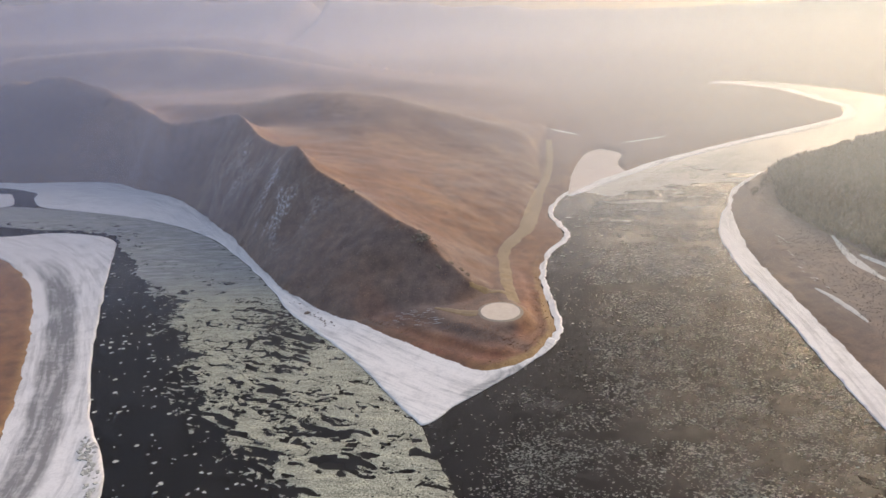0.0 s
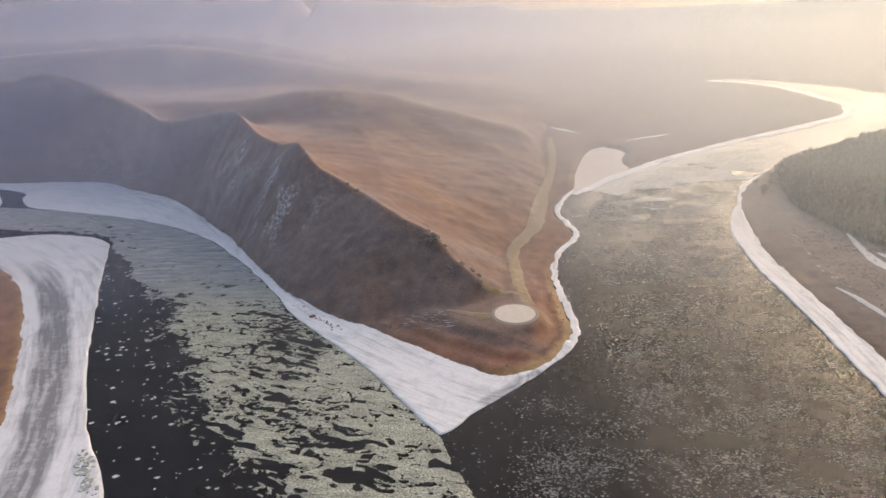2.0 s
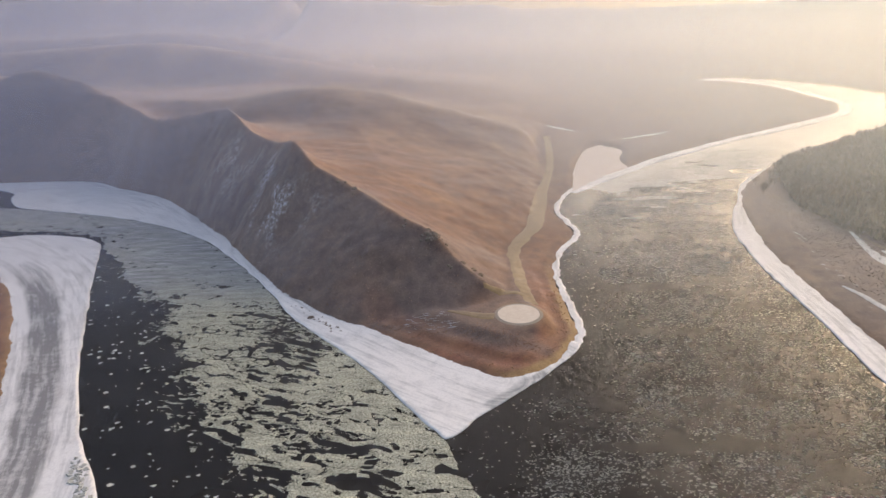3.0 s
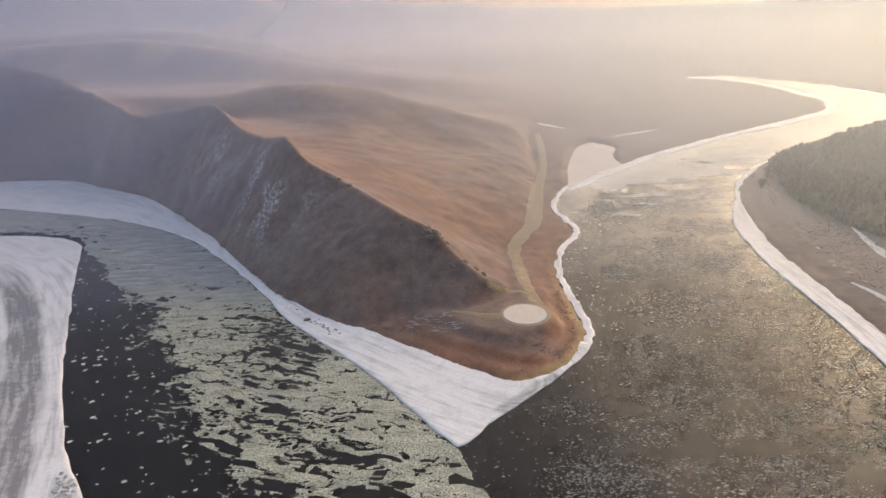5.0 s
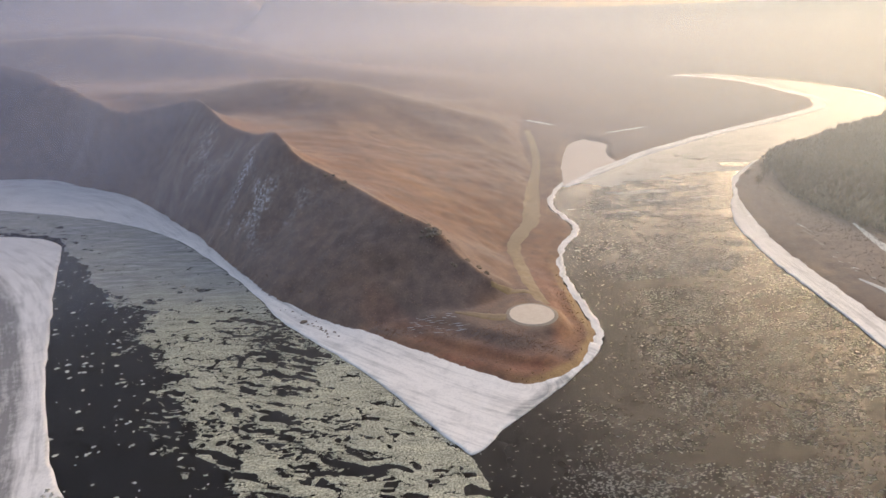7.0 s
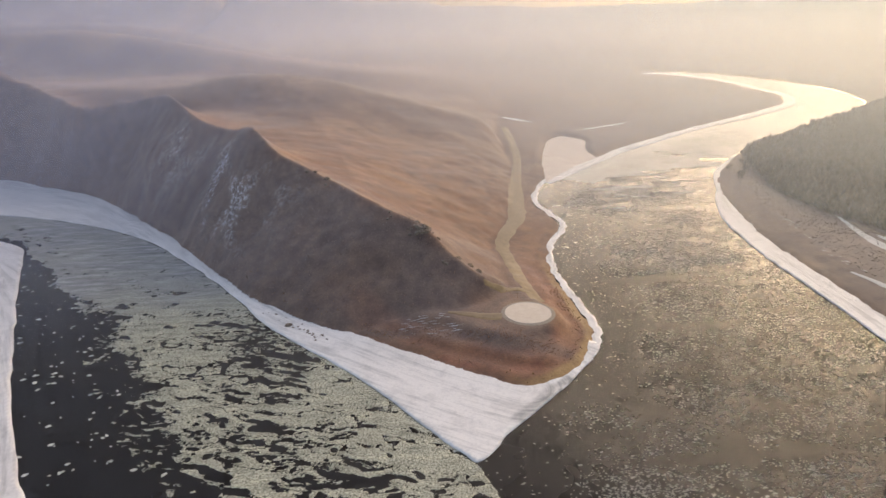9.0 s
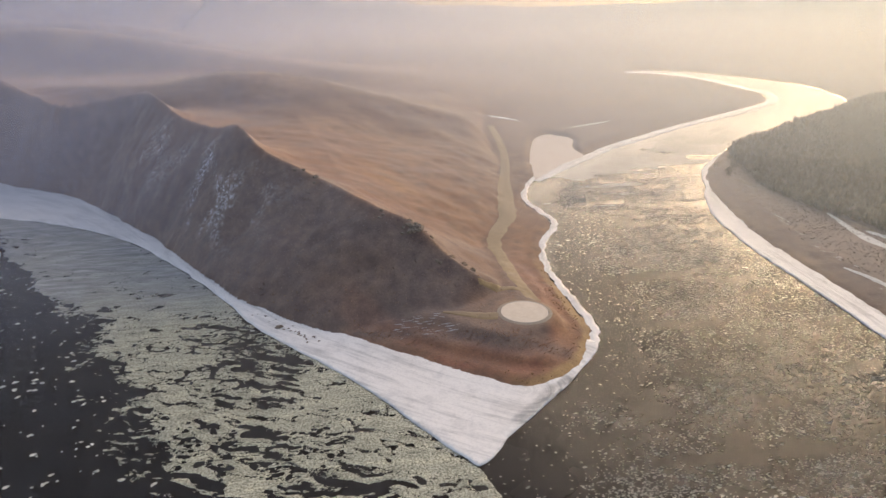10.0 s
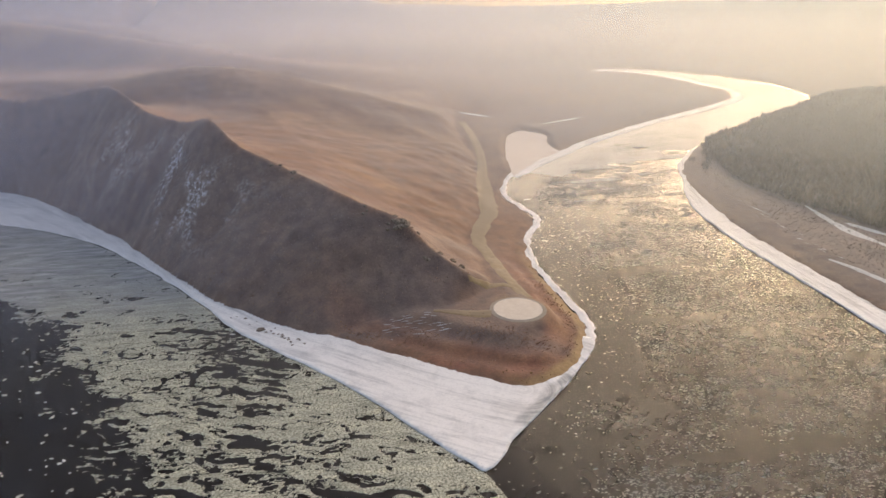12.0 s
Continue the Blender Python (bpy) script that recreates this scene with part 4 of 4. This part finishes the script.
# low brush between the wood and the flat shore
bx, by, bz = scatter(14000, (255, 350, 180, 720), lambda x, y, q: (signed(x, y, RIGHT_BANK) > 25 + 10 * fbm(x, y, 20, 3, 511)) & (signed(x, y, WOOD) < 1)
                     & (q < 0.45 + 0.7 * fbm(x, y, 30, 3, 513)), 37)
twigs("bank_brush", bx, by, bz, rng.uniform(0.4, 1.1, len(bx)), WOOD_TWIG, "low bare brush beside the riverside wood", 39, 8, 0.8)


def tree(seed, tall):
    """A bare tree: a tapered trunk, limbs, and a crown of many small twigs."""
    r = random.Random(seed)
    base = new("tree")
    bm = bmesh.new()

    def limb(a, b, ra, rb, n=6):
        d = (b - a).normalized()
        u = d.orthogonal().normalized()
        v = d.cross(u)
        rings = [[bm.verts.new(c + (u * math.cos(i / n * math.tau) + v * math.sin(i / n * math.tau)) * rad) for i in range(n)]
                 for c, rad in ((a, ra), (b, rb))]
        for i in range(n):
            bm.faces.new((rings[0][i], rings[0][(i + 1) % n], rings[1][(i + 1) % n], rings[1][i]))

    top = Vector((r.uniform(-0.4, 0.4), r.uniform(-0.4, 0.4), tall * 0.72))
    limb(Vector((0, 0, -0.3)), top * 0.5, 0.022 * tall, 0.016 * tall)
    limb(top * 0.5, top, 0.016 * tall, 0.006 * tall)
    tips = [top]
    for i in range(9):
        s = top * r.uniform(0.3, 0.9)
        a = r.uniform(0, math.tau)
        e = s + Vector((math.cos(a), math.sin(a), r.uniform(0.6, 1.2))) * tall * r.uniform(0.12, 0.26)
        limb(s, e, 0.008 * tall, 0.003 * tall, 5)
        tips += [e, s.lerp(e, 0.6)]
    part("trunk", bm, BARK, base)
    bm = bmesh.new()
    for tip in tips:
        for k in range(16):
            d = Vector((r.gauss(0, 1), r.gauss(0, 1), r.gauss(0.6, 0.8))).normalized() * tall * r.uniform(0.05, 0.15)
            o = tip + Vector((r.gauss(0, 0.05), r.gauss(0, 0.05), r.gauss(0, 0.05))) * tall
            w = d.orthogonal().normalized() * d.length * r.uniform(0.06, 0.14)
            bm.faces.new([bm.verts.new(o), bm.verts.new(o + d * 0.5 + w), bm.verts.new(o + d), bm.verts.new(o + d * 0.5 - w)])
    part("crown", bm, WOOD_TWIG, base, "crown of bare grey twigs")
    return tagged(base, "bare grey riverside tree", "tree", "trees along the wooded bank")


protos = [tree(i, h) for i, h in enumerate((9.0, 10.5, 8.0))]
spots = []
r = random.Random(5)
while len(spots) < 90:
    k = r.randrange(36, 62)
    c = right_line[k]
    x, y = c[0] + r.uniform(4, 70), c[1] + r.uniform(-25, 5)
    if signed(np.array([x]), np.array([y]), RIGHT_BANK)[0] > 4:
        spots.append((x, y))
for i, (x, y) in enumerate(spots):
    z = float(ground_z(np.array([x]), np.array([y]))[0])
    if i < 3:
        protos[i].location = (x, y, z)
    else:
        copy_thing(protos[i % 3], pose(x, y, z, 0, 0, r.uniform(0, 360)))


# ---- snow and ice left on the ground ----
for i in range(44):
    row = i % 9
    x0, y0 = -33 + rng.uniform(0, 34), 383 + 2.0 * row
    y0 -= 0.12 * (x0 + 15)
    x1 = x0 + rng.uniform(1.5, 5)
    strip = drape("snow_drift", [(x0, y0, 0.1), ((x0 + x1) / 2, y0 - 0.5 + rng.uniform(-0.2, 0.2), 0.42), (x1, y0 - 1.0, 0.1)], 1, SNOW,
                  "thin line of old snow in a furrow", 0.16, 3, "snow", "object", 30 + i)
    tagged(strip, group="snow lines on the terrace")
for i, line in enumerate(([(322, 545, 3), (314, 505, 7), (312, 480, 9), (315, 449, 4)], [(322, 500, 3), (326, 488, 8), (332, 470, 5)],
                          [(262, 440, 2), (266, 425, 4), (269, 405, 5), (271, 386, 2)], [(283, 380, 2), (286, 360, 4), (288, 345, 2)],
                          [(345, 620, 2), (335, 590, 3), (326, 560, 2)], [(128, 1030, 3), (145, 1005, 9), (162, 985, 3)],
                          [(218, 926, 2), (240, 938, 6), (262, 949, 6), (288, 962, 2)])):
    drape("snow_patch", line, 4, SNOW, "old snow patch in a hollow of the wooded bank", 0.16, 7, "snow", "object", 50 + i)
stone_line = spline([(-95, 409), (-86, 403), (-83, 400), (-80, 396), (-78, 391)], 3)
for i in range(24):
    if i < 13:
        x, y = stone_line[i, 0] + rng.normal(0, 0.5), stone_line[i, 1] + rng.normal(0, 0.5)
    else:
        x = rng.uniform(-118, -66)
        y = 389 - 0.88 * (x + 65) + rng.uniform(-6, 3)
    size = 2.0 if i == 0 else rng.uniform(0.35, 0.75)
    ob = new("stone", rock_meshes[i % 6])
    ob.matrix_world = pose(x, y, 0.40, 0, 0, rng.uniform(0, 360)) @ Matrix.Diagonal((size * 1.3, size, size * 0.6, 1))
    tagged(ob, "dark stone frozen into the shore ice", "stone", "stones on the ice")
# a faint track and broken snow on the flat bank
drape("dirt_track_bank", [(296, 660, 1.5), (313, 615, 2.5), (317, 580, 2.5), (321, 549, 2.5), (324, 522, 2.5), (327, 490, 2.5), (332, 440, 2)], 2, TRACK,
      "faint pale track through the riverside wood", 0.12, 5, seed=5)
bank_line = spline([(270, 556), (278, 538), (272, 503), (271, 480), (270, 458), (267, 432), (268, 400)], 6)
for i in range(22):
    c = bank_line[rng.integers(len(bank_line))]
    x, y, w = c[0] + rng.normal(0, 2.5), c[1] + rng.normal(0, 3), rng.uniform(0.4, 1.0)
    drape("snow_patch", [(x - 1.2 * w, y + 2 * w, 0.2), (x, y, w), (x + 0.8 * w, y - 2 * w, 0.2)], 1, SNOW, "small patch of old snow among bank scrub", 0.14, 5,
          "snow", "object", 70 + i)


# ---- curved see-through sheets standing in for haze, from 400 m out ----
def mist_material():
    m, nt, p = material("haze sheet")
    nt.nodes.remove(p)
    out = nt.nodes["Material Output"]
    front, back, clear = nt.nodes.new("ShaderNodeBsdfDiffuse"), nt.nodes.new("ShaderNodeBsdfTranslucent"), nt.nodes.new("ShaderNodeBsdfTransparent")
    tint = mix(nt, attribute(nt, "sunward"), (0.33, 0.415, 0.64), (0.53, 0.61, 0.65))  # bluer away from the sun, paler towards it: its glow put into the tint
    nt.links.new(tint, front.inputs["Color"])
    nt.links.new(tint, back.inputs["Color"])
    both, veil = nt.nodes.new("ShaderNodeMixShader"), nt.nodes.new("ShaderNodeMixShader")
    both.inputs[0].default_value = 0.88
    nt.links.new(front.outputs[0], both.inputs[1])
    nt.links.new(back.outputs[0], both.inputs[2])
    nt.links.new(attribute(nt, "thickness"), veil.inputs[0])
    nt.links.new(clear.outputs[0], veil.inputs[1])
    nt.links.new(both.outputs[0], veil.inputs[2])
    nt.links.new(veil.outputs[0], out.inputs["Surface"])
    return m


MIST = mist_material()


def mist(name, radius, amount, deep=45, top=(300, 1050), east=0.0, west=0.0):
    """A curved see-through sheet added in place of mist, thin at the ground and thick above it."""
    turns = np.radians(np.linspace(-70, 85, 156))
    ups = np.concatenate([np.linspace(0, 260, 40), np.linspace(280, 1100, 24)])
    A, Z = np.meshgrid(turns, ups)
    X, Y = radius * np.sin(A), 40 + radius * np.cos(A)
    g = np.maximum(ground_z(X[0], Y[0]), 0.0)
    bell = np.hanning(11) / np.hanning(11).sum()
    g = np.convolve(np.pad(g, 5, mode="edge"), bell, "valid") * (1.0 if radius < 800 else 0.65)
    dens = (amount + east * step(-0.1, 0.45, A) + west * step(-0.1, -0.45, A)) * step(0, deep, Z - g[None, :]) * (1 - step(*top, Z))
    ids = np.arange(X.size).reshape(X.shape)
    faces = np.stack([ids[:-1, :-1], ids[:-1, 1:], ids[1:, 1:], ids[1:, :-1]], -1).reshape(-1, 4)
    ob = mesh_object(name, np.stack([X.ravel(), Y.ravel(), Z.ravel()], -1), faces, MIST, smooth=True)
    put_values(ob, thickness=dens.ravel(), sunward=step(-0.45, 0.75, A).ravel())
    return tagged(ob, "curved see-through sheet standing in for winter haze", "backdrop", kind="structure")


mist("haze_sheet_1", 400, 0.05, 40, (170, 300), east=0.09, west=0.03)
mist("haze_sheet_2", 520, 0.08, 40, (170, 300), east=0.11, west=0.07)
mist("haze_sheet_3", 690, 0.13, 45, (175, 320), east=0.10, west=0.09)
mist("haze_sheet_4", 920, 0.18, 50, (190, 420), east=0.06)
mist("haze_sheet_5", 1220, 0.21, 50, (260, 800), east=0.03)
mist("haze_sheet_6", 1650, 0.24, 60)
mist("haze_sheet_7", 2400, 0.24, 60)


# ---- broken ice along the bar's river edge ----
for i in range(70):
    k = rng.uniform(0, 1)
    x, y = -146 - 26 * k + rng.normal(0, 1.6), 226 + 44 * k + rng.normal(0, 2.0)
    ob = new("ice_block", ice_lumps[i % 5])
    size = rng.uniform(0.5, 1.5)
    ob.matrix_world = pose(x - 3, y, 0.45, rng.uniform(-25, 25), rng.uniform(-25, 25), rng.uniform(0, 360)) @ Matrix.Diagonal((size * 1.5, size, size, 1))
    tagged(ob, "tilted slab of broken grey ice on the bar's edge", "ice block", "broken ice blocks")
